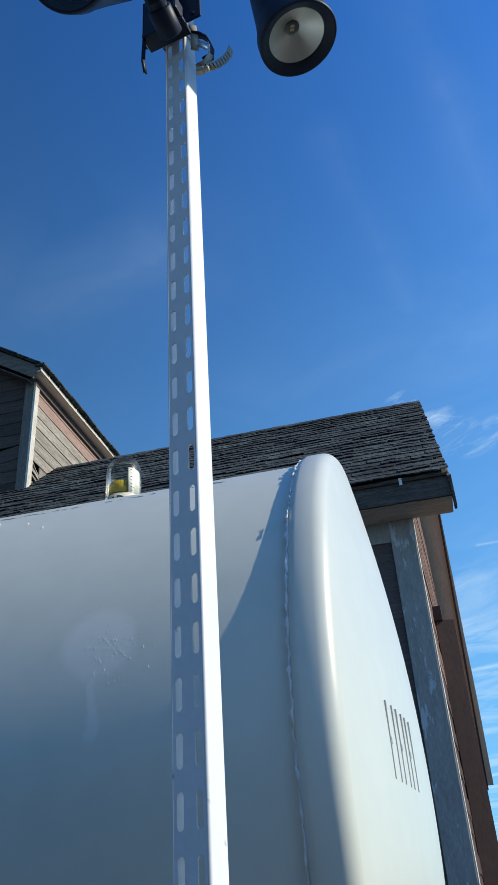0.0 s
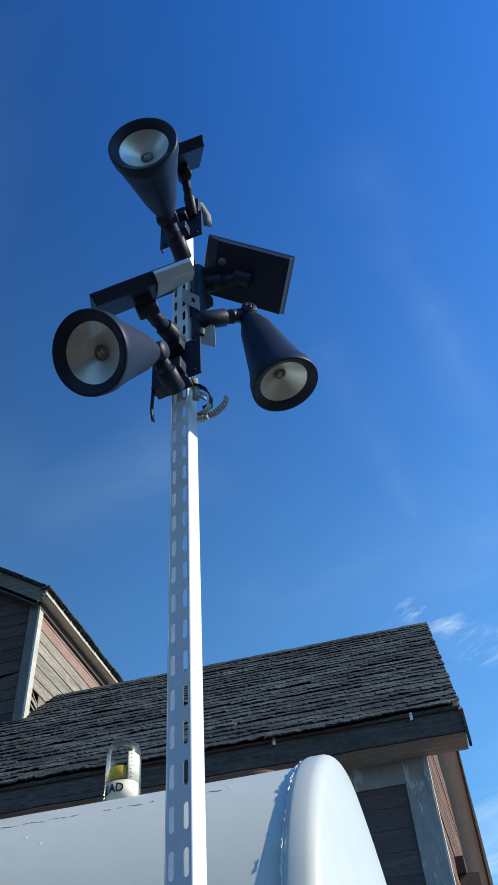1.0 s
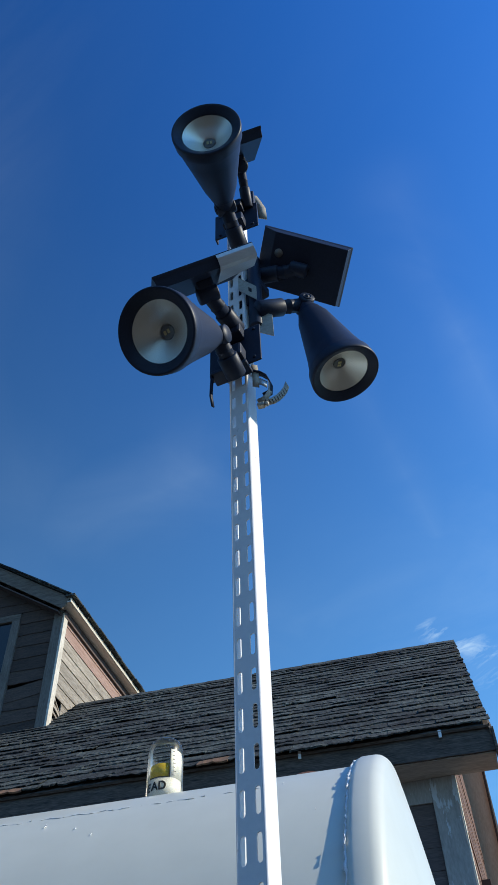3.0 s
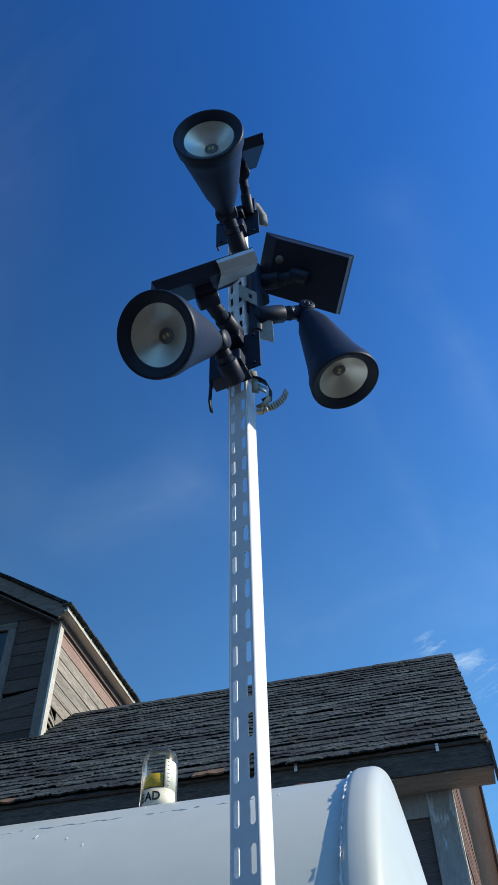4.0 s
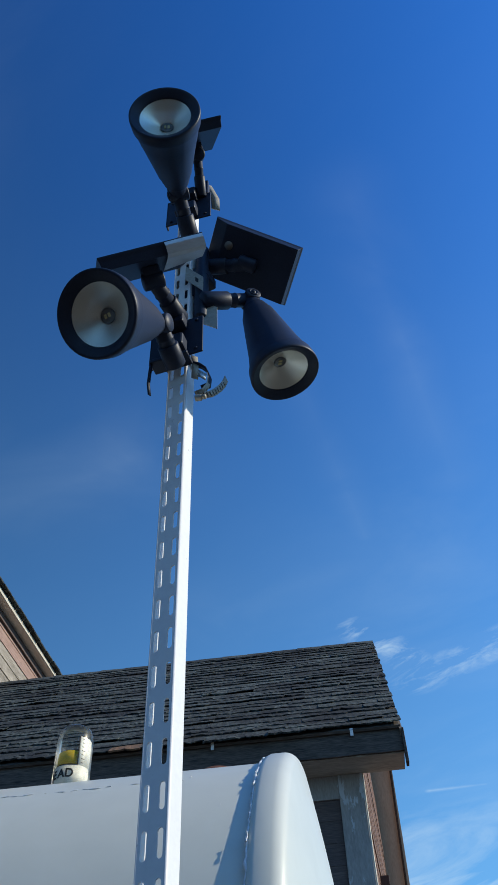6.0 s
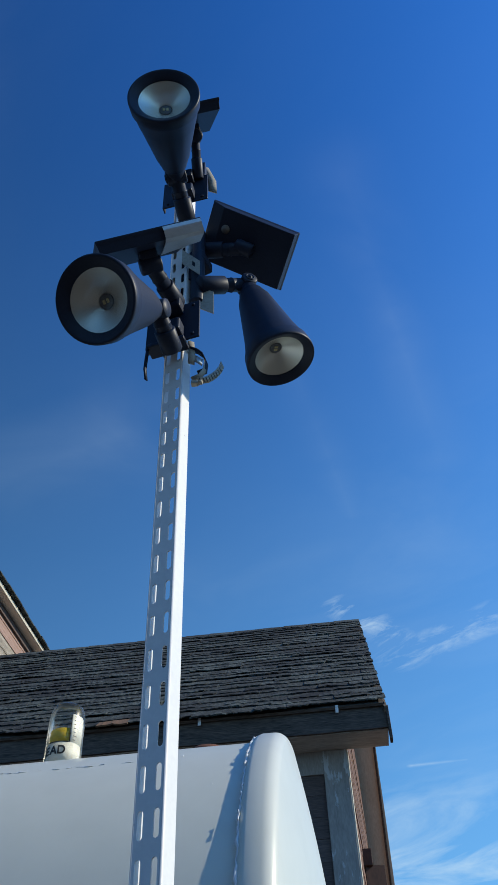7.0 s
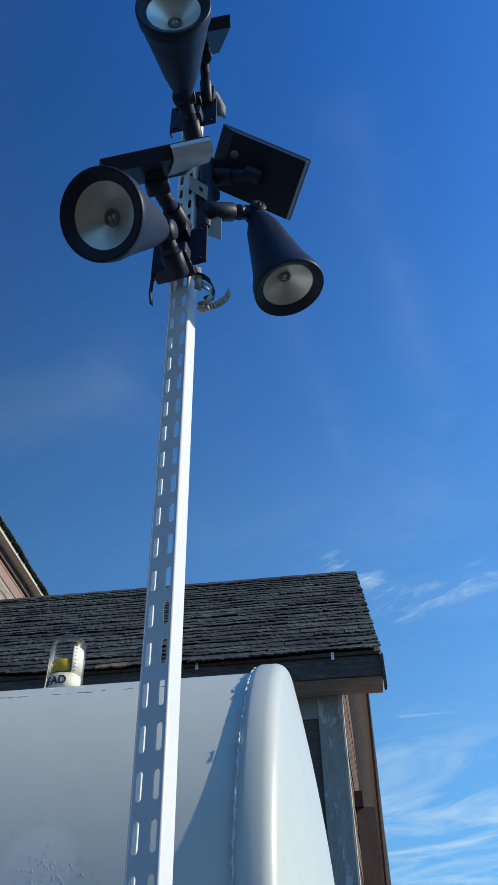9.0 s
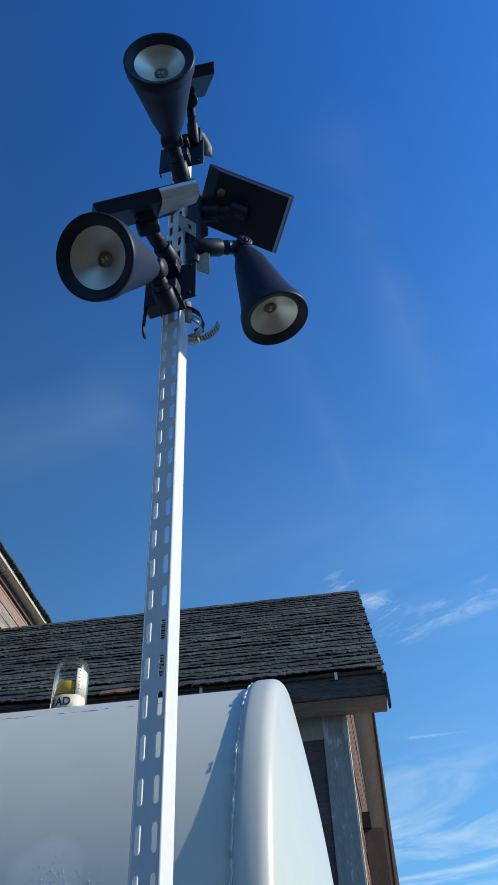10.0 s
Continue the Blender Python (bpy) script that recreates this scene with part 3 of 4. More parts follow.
# ---- solar spotlights ----
def tube(a, b, r, r2=None, n=24, rings=()):
    m, l = between(a, b)
    bm = bmesh.new()
    r2 = r2 or r
    prof = [(0, 0), (0, r * 0.92), (0.002, r)]
    for f, k in rings:
        prof += [(l * f - 0.001, r + (r2 - r) * f), (l * f, k), (l * f + 0.0015, k), (l * f + 0.0025, r + (r2 - r) * f)]
    prof += [(l - 0.002, r2), (l, r2 * 0.92), (l, 0)]
    revolve(bm, prof, m, n)
    return bm


def spotlight(plate, lamp_arm, joint, chip, panel, panel_arm, label, knob_drop=0.048, low_base=True, bolt=M_BLACK, stem=0.0175):
    """A bracket plate with a lamp head and a solar panel on their arms.
    plate: (pose, width, height); lamp_arm: start; joint: where the head turns; panel: (corner, long way, short way)."""
    pm, pw, ph = plate
    base = thing("solar_spotlight", pm.translation, label, "spotlight", "solar spotlights on the post")
    bm = bmesh.new()
    box(bm, (-pw / 2, -0.002, -ph / 2), (pw / 2, 0.002, ph / 2), pm, 0.0012)
    box(bm, (-pw / 2 - 0.0005, -0.002, -ph / 2), (-pw / 2 + 0.003, 0.012, ph / 2), pm, 0.001)
    part("bracket_plate", bm, M_BLACK, base)
    if low_base:
        bm = bmesh.new()
        box(bm, (-0.024, -0.030, -0.5 * ph + 0.002), (0.024, -0.0025, -0.5 * ph + 0.034), pm, 0.004)
        part("arm_base", bm, M_BLACK, base)
    bm = bmesh.new()
    box(bm, (-0.022, -0.028, 0.5 * ph - 0.034), (0.022, -0.0025, 0.5 * ph - 0.004), pm, 0.004)
    part("arm_base", bm, M_BLACK, base)
    for sx in (-0.38, 0.38):
        for sz in (-0.4, 0.4):
            bm = bmesh.new()
            revolve(bm, [(0.0, 0.0032), (0.002, 0.0032), (0.003, 0.002), (0.003, 0)], pm @ Matrix.Translation((sx * pw, -0.002, sz * ph)) @ Matrix.Rotation(radians(90), 4, "X"), 12)
            part("screw", bm, M_BLACK, base)
    # lamp side
    j, c = Vector(joint), Vector(chip)
    a = Vector(lamp_arm)
    mid = a.lerp(j, 0.52)
    part("lamp_arm", tube(a, mid, 0.0185, n=28), M_BLACK, base)
    part("lamp_arm_neck", tube(mid.lerp(a, 0.1), j, 0.0145, n=28, rings=((0.35, 0.0155),)), M_BLACK, base)
    m, l = between(j, c)
    arm_dir = (j - a).normalized()
    knob = (c - j).normalized().cross(arm_dir).normalized()
    part("joint_knob", tube(j - knob * 0.020, j + knob * 0.020, 0.0165, n=28, rings=((0.5, 0.0172),)), M_BLACK, base)
    bm = bmesh.new()
    revolve(bm, [(-0.0005, 0), (-0.0005, 0.0095), (0.002, 0.0095), (0.003, 0.0085), (0.0015, 0.0075), (0.0015, 0.004), (0.004, 0.0035), (0.004, 0)], Matrix.Translation(j + knob * 0.0195) @ knob.to_track_quat("Z", "Y").to_matrix().to_4x4(), 16)
    part("joint_bolt", bm, bolt, base)
    bm = bmesh.new()
    revolve(bm, [(0.004, 0), (0.004, 0.0165), (0.026, 0.0205), (0.030, 0.0235), (0.034, 0.0255), (0.045, 0.0275), (0.047, 0.0295), (0.058, 0.0318), (0.060, 0.0338),
                 (l - 0.025, 0.0535), (l - 0.023, 0.0545), (l + 0.008, 0.0612), (l + 0.011, 0.0640), (l + 0.030, 0.0660), (l + 0.034, 0.0656), (l + 0.0356, 0.0636),
                 (l + 0.034, 0.0610), (l + 0.027, 0.0488), (l + 0.025, 0.0474), (l + 0.022, 0.0474), (l + 0.020, 0.052), (l - 0.015, 0.04), (l - 0.025, 0.0)], m, 64)
    lamp_head = part("lamp_head", bm, M_BLACK, base, "black cone-shaped lamp head with a thick rim")
    bm = bmesh.new()
    revolve(bm, [(l + 0.0235, 0.0473), (l + 0.0225, 0.0455), (l + 0.001, 0.0135), (l, 0.0124), (l - 0.003, 0.0118), (l - 0.003, 0)], m, 56)
    part("reflector", bm, M_REFLECT, lamp_head, "spun metal reflector")
    bm = bmesh.new()
    revolve(bm, [(l - 0.0025, 0.0), (l - 0.0025, 0.0116), (l + 0.0005, 0.0116), (l + 0.001, 0.0105), (l + 0.001, 0)], m, 32)
    part("led_holder", bm, M_LEDBASE, lamp_head)
    for s in (-1, 1):
        bm = bmesh.new()
        box(bm, (s * 0.0033 - 0.0022, -0.0034, l + 0.0009), (s * 0.0033 + 0.0022, 0.0034, l + 0.0022), m, 0.0004)
        part("led", bm, M_LED, lamp_head, "yellow light-emitting chip, unlit")
    bm = bmesh.new()
    revolve(bm, [(l + 0.0240, 0), (l + 0.0240, 0.0473), (l + 0.0249, 0.0473), (l + 0.0249, 0)], m, 48)
    lens = part("lens", bm, M_LENS, lamp_head, "clear flat lens")
    lens.visible_shadow = False
    # panel side
    o, lx, sy = (Vector(v) for v in panel)
    if lx.cross(sy).z < 0:
        o, sy = o + sy, -sy
    L, S = lx.length, sy.length
    fm = frame_of(o, lx, sy)
    bm = bmesh.new()
    levels = [(0.0, 0.0, 0.0), (0.0, 0.0, -0.004), (0.002, 0.002, -0.009), (0.034, 0.004, -0.024)]
    rings = []
    for end, ins, z in levels:
        rings.append([bm.verts.new(fm @ Vector(v)) for v in ((end, ins, z), (L - ins, ins, z), (L - ins, S - ins, z), (end, S - ins, z))])
    for r, q in zip(rings, rings[1:]):
        for i in range(4):
            k = (i + 1) % 4
            bm.faces.new((r[i], r[k], q[k], q[i]))
    bm.faces.new(rings[0][::-1]), bm.faces.new(rings[-1])
    bmesh.ops.bevel(bm, geom=bm.edges[:], offset=0.0012, segments=2, affect="EDGES", profile=0.5)
    pan = part("panel_tray", bm, M_BLACK, base, "black plastic back of the solar panel")
    bm = bmesh.new()
    box(bm, (0.008, 0.008, -0.001), (L - 0.008, S - 0.008, 0.0012), fm)
    part("cell_sheet", bm, M_CELL, pan, "dark blue solar cells")
    bm = bmesh.new()
    revolve(bm, [(-0.0252, 0.0), (-0.0252, 0.0095), (-0.0238, 0.0095), (-0.0238, 0)], fm @ Matrix.Translation((0.050, S * 0.36, 0)), 24)
    part("sticker", bm, M_STICKER, pan, "round grey sticker")
    bm = bmesh.new()
    box(bm, (L * 0.52 - 0.016, S * 0.52 - 0.014, -0.040), (L * 0.52 + 0.016, S * 0.52 + 0.014, -0.023), fm, 0.003)
    part("panel_socket", bm, M_BLACK, base)
    pj = fm @ Vector((L * 0.52, S * 0.52, -knob_drop))
    sx = (fm.to_3x3() @ Vector((1, 0, 0))).normalized()
    part("panel_knob", tube(pj - sx * 0.019, pj + sx * 0.019, 0.0155, n=24), M_BLACK, base)
    pa = Vector(panel_arm)
    mid = pa.lerp(pj, 0.5)
    part("panel_arm", tube(pa, mid, stem, n=24), M_BLACK, base)
    part("panel_arm_neck", tube(mid.lerp(pa, 0.1), pj, stem * 0.8, n=24, rings=((0.4, stem * 0.86),)), M_BLACK, base)
    return base


def plate_pose(x, y, z, rz, rx=0):
    return pose(x, y, z, rx, 0, rz)


spotlight((plate_pose(0.013, -0.030, 2.762, -10), 0.103, 0.108), (0.018, -0.045, 2.668), (0.006, -0.122, 2.686), (-0.0385, -0.233, 2.564),
          ((0.093, -0.199, 2.835), (-0.177, -0.018, -0.066), (-0.036, 0.080, 0.075)), (0.020, -0.038, 2.815),
          "black solar spotlight on the post, lamp tilted towards the yard", bolt=M_STEEL)
side = spotlight((plate_pose(0.042, 0.022, 3.000, 72), 0.050, 0.10), (0.055, -0.010, 2.911), (0.1462, 0.0365, 2.9577), (0.1930, 0.0529, 2.7613),
          ((0.096, -0.054, 3.163), (0.173, 0.054, -0.094), (-0.052, 0.112, -0.040)), (0.058, 0.02, 3.085),
          "black solar spotlight on the post, lamp hanging steeply down", 0.036, False)
spotlight((plate_pose(0.027, -0.044, 3.236, -6), 0.103, 0.108), (0.038, -0.060, 3.075), (0.030, -0.145, 3.108), (0.0455, -0.304, 3.049),
          ((0.0790, -0.0850, 3.4680), (0.0490, -0.1200, -0.1500), (-0.108, -0.012, -0.040)), (0.056, -0.050, 3.275),
          "black solar spotlight at the top of the post, lamp pointing level", stem=0.0125)
back = bmesh.new()
box(back, (-0.013, 0.029, 2.90), (0.033, 0.033, 3.20), P, 0.001)
part("back_plate", back, M_BLACK, side, "black plate clamped behind the slots")


foot = bmesh.new()
box(foot, (-0.026, -0.044, 2.695), (0.046, -0.014, 2.703), pose(0, 0, 0, 0, 0, -10), 0.002)
tagged(part("clamp_bar", foot, M_BLACK), "black clamp bar under the lowest bracket", "bracket")


tagged(part("bracket_tube", tube((0.049, 0.004, 2.87), (0.050, 0.004, 3.13), 0.0145, n=20), M_BLACK), "black half-round bracket upright on the post", "bracket")


# ---- clamps and sheet strips round the post ----
def strip(name, pts, width, thick, material, label, category, wide=(0, 0, 1)):
    """A bent sheet strip along pts; wide: the way of its width."""
    bm = bmesh.new()
    w = Vector(wide) * width / 2
    pts = [Vector(p) for p in pts]
    rows = []
    for i, p in enumerate(pts):
        d = (pts[min(i + 1, len(pts) - 1)] - pts[max(i - 1, 0)]).normalized()
        n = d.cross(Vector(wide)).normalized() * thick / 2
        rows.append([bm.verts.new(v) for v in (p - w - n, p + w - n, p + w + n, p - w + n)])
    for r, q in zip(rows, rows[1:]):
        for i in range(4):
            j = (i + 1) % 4
            bm.faces.new((r[i], r[j], q[j], q[i])).smooth = True
    bm.faces.new(rows[0][::-1]), bm.faces.new(rows[-1])
    return tagged(part(name, bm, material), label, category)


def loop_pts(z, grow):
    """Round the post at height z."""
    q = [(W0 - grow, -grow), (W1 + grow, -grow), (W1 + grow, DEEP + grow), (W0 - grow, DEEP + grow), (W0 - grow, -grow)]
    return [P @ Vector((x, y, z)) for x, y in q]


for z in (2.725, 3.135):
    strip("hose_clamp", loop_pts(z, 0.0022), 0.012, 0.0012, M_STEEL, "steel hose clamp tight round the white post", "clamp")
def slotted_strip(a, b, width, u0, u1, label):
    """A flat zinc strip from a to b, upright, with one square slot between u0 and u1 of its length."""
    a, b = Vector(a), Vector(b)
    w = Vector((0, 0, width))
    t = (b - a).cross(w).normalized() * 0.0016
    us, vs = (0.0, u0, u1, 1.0), (-0.5, -0.17, 0.17, 0.5)
    bm = bmesh.new()
    lo = [[bm.verts.new(a.lerp(b, u) + w * v) for v in vs] for u in us]
    hi = [[bm.verts.new(a.lerp(b, u) + w * v + t) for v in vs] for u in us]
    cells = {(i, j) for i in range(3) for j in range(3)} - {(1, 1)}
    for i, j in sorted(cells):
        ring = ((i, j), (i + 1, j), (i + 1, j + 1), (i, j + 1))
        bm.faces.new([lo[p][q] for p, q in ring][::-1])
        bm.faces.new([hi[p][q] for p, q in ring])
        for k, nb in enumerate(((i, j - 1), (i + 1, j), (i, j + 1), (i - 1, j))):
            if nb not in cells:
                (p, q), (r, o) = ring[k], ring[(k + 1) % 4]
                bm.faces.new((lo[p][q], lo[r][o], hi[r][o], hi[p][q]))
    return tagged(part("sheet_strip", bm, M_DULL), label, "strip")


slotted_strip((0.020, -0.017, 3.011), (0.0575, -0.017, 2.960), 0.050, 0.55, 0.74, "bent zinc strip with a square slot on the post")
slotted_strip((0.050, 0.000, 2.885), (0.083, 0.000, 2.858), 0.072, 0.10, 0.30, "slotted zinc strip beside a bracket")
tail = [(0.050, -0.010, 2.627), (0.062, -0.008, 2.623), (0.072, -0.004, 2.628), (0.080, 0.000, 2.638), (0.087, 0.004, 2.650), (0.093, 0.008, 2.665), (0.097, 0.010, 2.681)]
clamp_tail = strip("clamp_tail", tail, 0.0125, 0.001, M_DULL, "loose curled end of a steel hose clamp", "clamp", (0.30, 0.75, -0.55))
for i in range(9):
    f = 0.14 + i * 0.085
    k = f * (len(tail) - 1)
    p = Vector(tail[int(k)]).lerp(Vector(tail[int(k) + 1]), k - int(k))
    d = (Vector(tail[int(k) + 1]) - Vector(tail[int(k)])).normalized()
    bm = bmesh.new()
    board(bm, p - Vector((0.30, 0.75, -0.55)) * 0.0042, p + Vector((0.30, 0.75, -0.55)) * 0.0042, 0.0018, 0.0018, d)
    part("slot", bm, M_INK, clamp_tail)
strip("clamp_band", [(0.067, -0.012, 2.682), (0.070, -0.011, 2.664), (0.068, -0.010, 2.646), (0.060, -0.010, 2.632), (0.046, -0.010, 2.626)], 0.011, 0.001, M_DULL, "steel band of a hose clamp curling off the post", "clamp", (0.25, 0.85, -0.3))
clamp_box = bmesh.new()
box(clamp_box, (0.045, -0.015, 2.611), (0.058, -0.005, 2.620), bevel=0.002)
revolve(clamp_box, [(0, 0), (0, 0.0045), (0.006, 0.0045), (0.007, 0.003), (0.007, 0)], Matrix.Translation((0.058, -0.0105, 2.6155)) @ Matrix.Rotation(radians(90), 4, "Y"), 12)
tagged(part("clamp_housing", clamp_box, M_DULL), "steel screw housing of a hose clamp on the post", "clamp")
strip("sheet_strip", [(0.0445, -0.020, 2.720), (0.0465, -0.019, 2.690), (0.0455, -0.017, 2.660)], 0.013, 0.0016, M_DULL, "bent zinc strip under a clamp", "strip", (0.9, 0.2, -0.3))
strip("band_face", [(0.046, -0.016, 2.680), (0.056, -0.0165, 2.671), (0.0655, -0.015, 2.662)], 0.019, 0.0012, M_STEEL, "bright steel band looped at the post", "clamp", (0.05, 0.1, 1.0))
strip("sheet_loop", [(0.044, -0.018, 2.700), (0.056, -0.017, 2.694), (0.066, -0.014, 2.684), (0.0715, -0.010, 2.668), (0.069, -0.006, 2.650), (0.056, -0.006, 2.644)], 0.012, 0.0025, M_BLACK, "black bent bracket loop on the post", "bracket", (0.2, 0.9, -0.3))
strip("sheet_strip", [(0.066, -0.030, 3.372), (0.074, -0.027, 3.345), (0.083, -0.022, 3.315), (0.084, -0.020, 3.262)], 0.026, 0.0015, M_DULL, "bent zinc sheet strip behind the top bracket", "strip", (0.75, 0.1, -0.45))
top_block = bmesh.new()
box(top_block, (0.046, -0.052, 3.288), (0.072, -0.030, 3.352), bevel=0.002)
tagged(part("clamp_block", top_block, M_BLACK), "small black clamp block at the head of the post", "bracket")
strip("sheet_strip", [P @ Vector(v) for v in ((0.000, -0.006, 3.16), (0.004, -0.014, 3.11), (0.006, -0.016, 3.07))], 0.026, 0.0015, M_DULL, "bent zinc sheet strip under the top bracket", "strip", tuple(P.to_3x3() @ Vector((0.9, -0.2, 0.2))))
# bent silver sheet laid over the tray's bevelled end as its sunlit glare
sh = bmesh.new()
c0, lx, sy = Vector((0.0935, -0.1985, 2.834)), Vector((-0.066, -0.0067, -0.0246)), Vector((-0.036, 0.080, 0.075))
dn = lx.cross(sy).normalized()
dn = dn if dn.z < 0 else -dn
prof = [(0.0, 0.000, 0.001), (0.0, -0.004, 0.008), (0.03, -0.003, 0.022), (0.10, 0.006, 0.026), (0.5, 0.022, 0.027), (1.0, 0.044, 0.028)]
rows = []
for k, v, w in prof:
    rows.append([c0 + lx * u + sy.normalized() * (v + k * 0.030 * u) + dn * w for u in (0.02, 0.34, 0.67, 1.0)])
up_v = [[sh.verts.new(p) for p in r] for r in rows]
lo_v = [[sh.verts.new(p + dn * 0.0015) for p in r] for r in rows]
for g in (up_v, lo_v):
    for r, q in zip(g, g[1:]):
        for i in range(3):
            sh.faces.new((r[i], r[i + 1], q[i + 1], q[i]))
rim = [up_v[0], [r[-1] for r in up_v], up_v[-1][::-1], [r[0] for r in up_v][::-1]]
rim2 = [lo_v[0], [r[-1] for r in lo_v], lo_v[-1][::-1], [r[0] for r in lo_v][::-1]]
for a, b in zip(rim, rim2):
    for i in range(len(a) - 1):
        sh.faces.new((a[i], a[i + 1], b[i + 1], b[i]))
tagged(part("sheet_bracket", sh, M_GLARE), "bent silver sheet standing in for sun glare on the panel tray's end", "bracket")
strip("cable_tie", [(-0.030, -0.034, 2.700), (-0.032, -0.032, 2.672), (-0.033, -0.031, 2.645), (-0.030, -0.029, 2.618)], 0.006, 0.002, M_BLACK, "black cable tie tail hanging under a bracket", "cable tie", (0.6, 0.8, 0))

# ---- old farm building ----
EY, EZ, EX = 4.83, 4.35, 0.566
RY, RZ = 7.40, 6.615
BY, BZ = 11.63, 2.88
LEFT = -9.0
SLOPE = math.atan2(RZ - EZ, RY - EY)
house = thing("farmhouse", (-4.3, 8.0, 0), "old unpainted wooden farm building with a shingled roof", "building")
DOWN = Vector((0, -math.cos(SLOPE), -math.sin(SLOPE)))
UPN = Vector((0, -math.sin(SLOPE), math.cos(SLOPE)))
# walls behind the boards
bm = bmesh.new()
vs = []
for x in (LEFT + 0.1, 0):
    for y, z in ((5.23, 0), (5.23, 4.30), (RY, RZ - 0.25), (11.0, 3.15), (11.0, 0)):
        xx = x if x else 0.20 + (y - 5.2) * 0.030
        vs.append(bm.verts.new((xx, y, z)))
bm.faces.new(vs[:5]), bm.faces.new(vs[5:])
for i in range(5):
    j = (i + 1) % 5
    bm.faces.new((vs[i], vs[j], vs[5 + j], vs[5 + i]))
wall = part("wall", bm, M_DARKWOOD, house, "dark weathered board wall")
# front clapboards
random.seed(21)
z = 4.0
while z > 1.2:
    bm = bmesh.new()
    a = Vector((-1.9 - random.random(), 5.215, z - 0.165))
    board(bm, a, (0.06, 5.215, z - 0.165), 0.172, 0.007, (0, 0.025, 1), 0.002, 6)
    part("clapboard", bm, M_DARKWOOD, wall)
    z -= 0.155
bm = bmesh.new()
box(bm, (LEFT, 5.200, 3.985), (0.049, 5.226, 4.16))
part("frieze_board", bm, M_PEEL, house, "pale frieze board with peeling paint")
bm = bmesh.new()
box(bm, (0.05, 5.185, 0.1), (0.238, 5.222, 4.158), bevel=0.004)
part("corner_board", bm, M_PEEL, house, "grey corner board with paint peeling off")
bm = bmesh.new()
board(bm, (0.240, 5.19, 0.4), (0.240, 5.19, 4.155), 0.022, 0.012, (0.2, 1, 0), 0.004, 30)
part("corner_strip", bm, M_SILLWOOD, house, "sunlit edge strip of the corner board")
# gable siding, bowed out and split; sunlit tone above 2.9 m and shaded tone below are set by colour
z = 0.4
while z < 6.4:
    y1 = 10.6 if z < 3.2 else min(10.6, RY + (RZ - 0.3 - z) / 0.9)
    y0 = 5.24 if z < 4.0 else max(5.24, RY - (RZ - 0.30 - z) / 0.9 + 0.25)
    if y1 - y0 > 0.4:
        bm = bmesh.new()
        out = 0.009 + 0.011 * random.random()
        board(bm, (0.225 + (y0 - 5.2) * 0.030 + out, y0, z), (0.225 + (y1 - 5.2) * 0.030 + out, y1, z), 0.128, 0.012, (-0.004, 0, 1), 0.014, 40)
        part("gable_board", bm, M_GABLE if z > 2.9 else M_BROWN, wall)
    z += 0.125
# dark red-brown slab and its stepped top, in place of a shadow on the gable
bm = bmesh.new()
board(bm, (0.275, 6.2, 1.2), (0.275, 6.2, 3.61), 0.160, 0.04, (1, 0.25, 0), 0.003, 8)
part("door_leaf", bm, M_BROWN, house, "red-brown slab standing in for a shadow on the gable")
bm = bmesh.new()
box(bm, (0.250, 6.16, 3.60), (0.345, 6.24, 3.73), bevel=0.004)
part("door_hood", bm, M_BROWN, house)
bm = bmesh.new()
board(bm, (0.34, 10.2, 0.5), (0.34, 10.2, 3.0), 0.15, 0.05, (1, 0.1, 0), 0.008, 12)
part("gable_batten", bm, M_BROWN, house, "brown boards at the back of the gable")
# fascia, soffit, rake
bm = bmesh.new()
board(bm, (LEFT, 4.895, 4.165), (0.571, 4.895, 4.165), 0.200, 0.022, (0, 0, 1), 0.004, 60)
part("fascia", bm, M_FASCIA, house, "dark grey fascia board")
bm = bmesh.new()
box(bm, (LEFT, 4.91, 4.160), (0.571, 5.205, 4.178))
part("soffit", bm, M_SOFFIT, house, "bare brown soffit board")
bm = bmesh.new()
board(bm, Vector((EX + 0.006, EY + 0.02, EZ - 0.035)), Vector((EX - 0.010, RY, RZ - 0.02)), -0.15, 0.022, (0, 0, 1), 0.003, 14)
part("rake_board", bm, M_GREYWOOD, house, "dark weathered rake board")
bm = bmesh.new()
box(bm, (EX + 0.006, EY + 0.03, 4.07), (EX + 0.026, EY + 0.12, 4.33), bevel=0.003)
part("rake_end", bm, M_FASCIA, house)
bm = bmesh.new()
board(bm, (0.20, RY, RZ - 0.03), (0.33, BY, BZ - 0.03), 0.36, 0.022, (1, 0, 0), 0.004, 12)
part("rake_soffit", bm, M_TANWOOD, house, "tan boards under the back roof overhang")
bm = bmesh.new()
board(bm, (EX, RY, RZ - 0.085), (EX + 0.03, BY + 0.02, BZ - 0.085), 0.08, 0.024, (0, 0, 1), 0.003, 14)
part("rake_trim", bm, M_DARKWOOD, house)
# roof decks
bm = bmesh.new()
board(bm, (LEFT, EY + 0.03, EZ - 0.012), (EX - 0.005, EY + 0.03, EZ - 0.012), 3.41, 0.02, -DOWN)
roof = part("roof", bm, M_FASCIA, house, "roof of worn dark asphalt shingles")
bm = bmesh.new()
board(bm, (LEFT, RY, RZ + 0.0), (EX, RY, RZ + 0.0), 5.66, 0.02, (0, BY - RY, BZ - RZ))
part("back_roof", bm, M_SHINGLE, house)
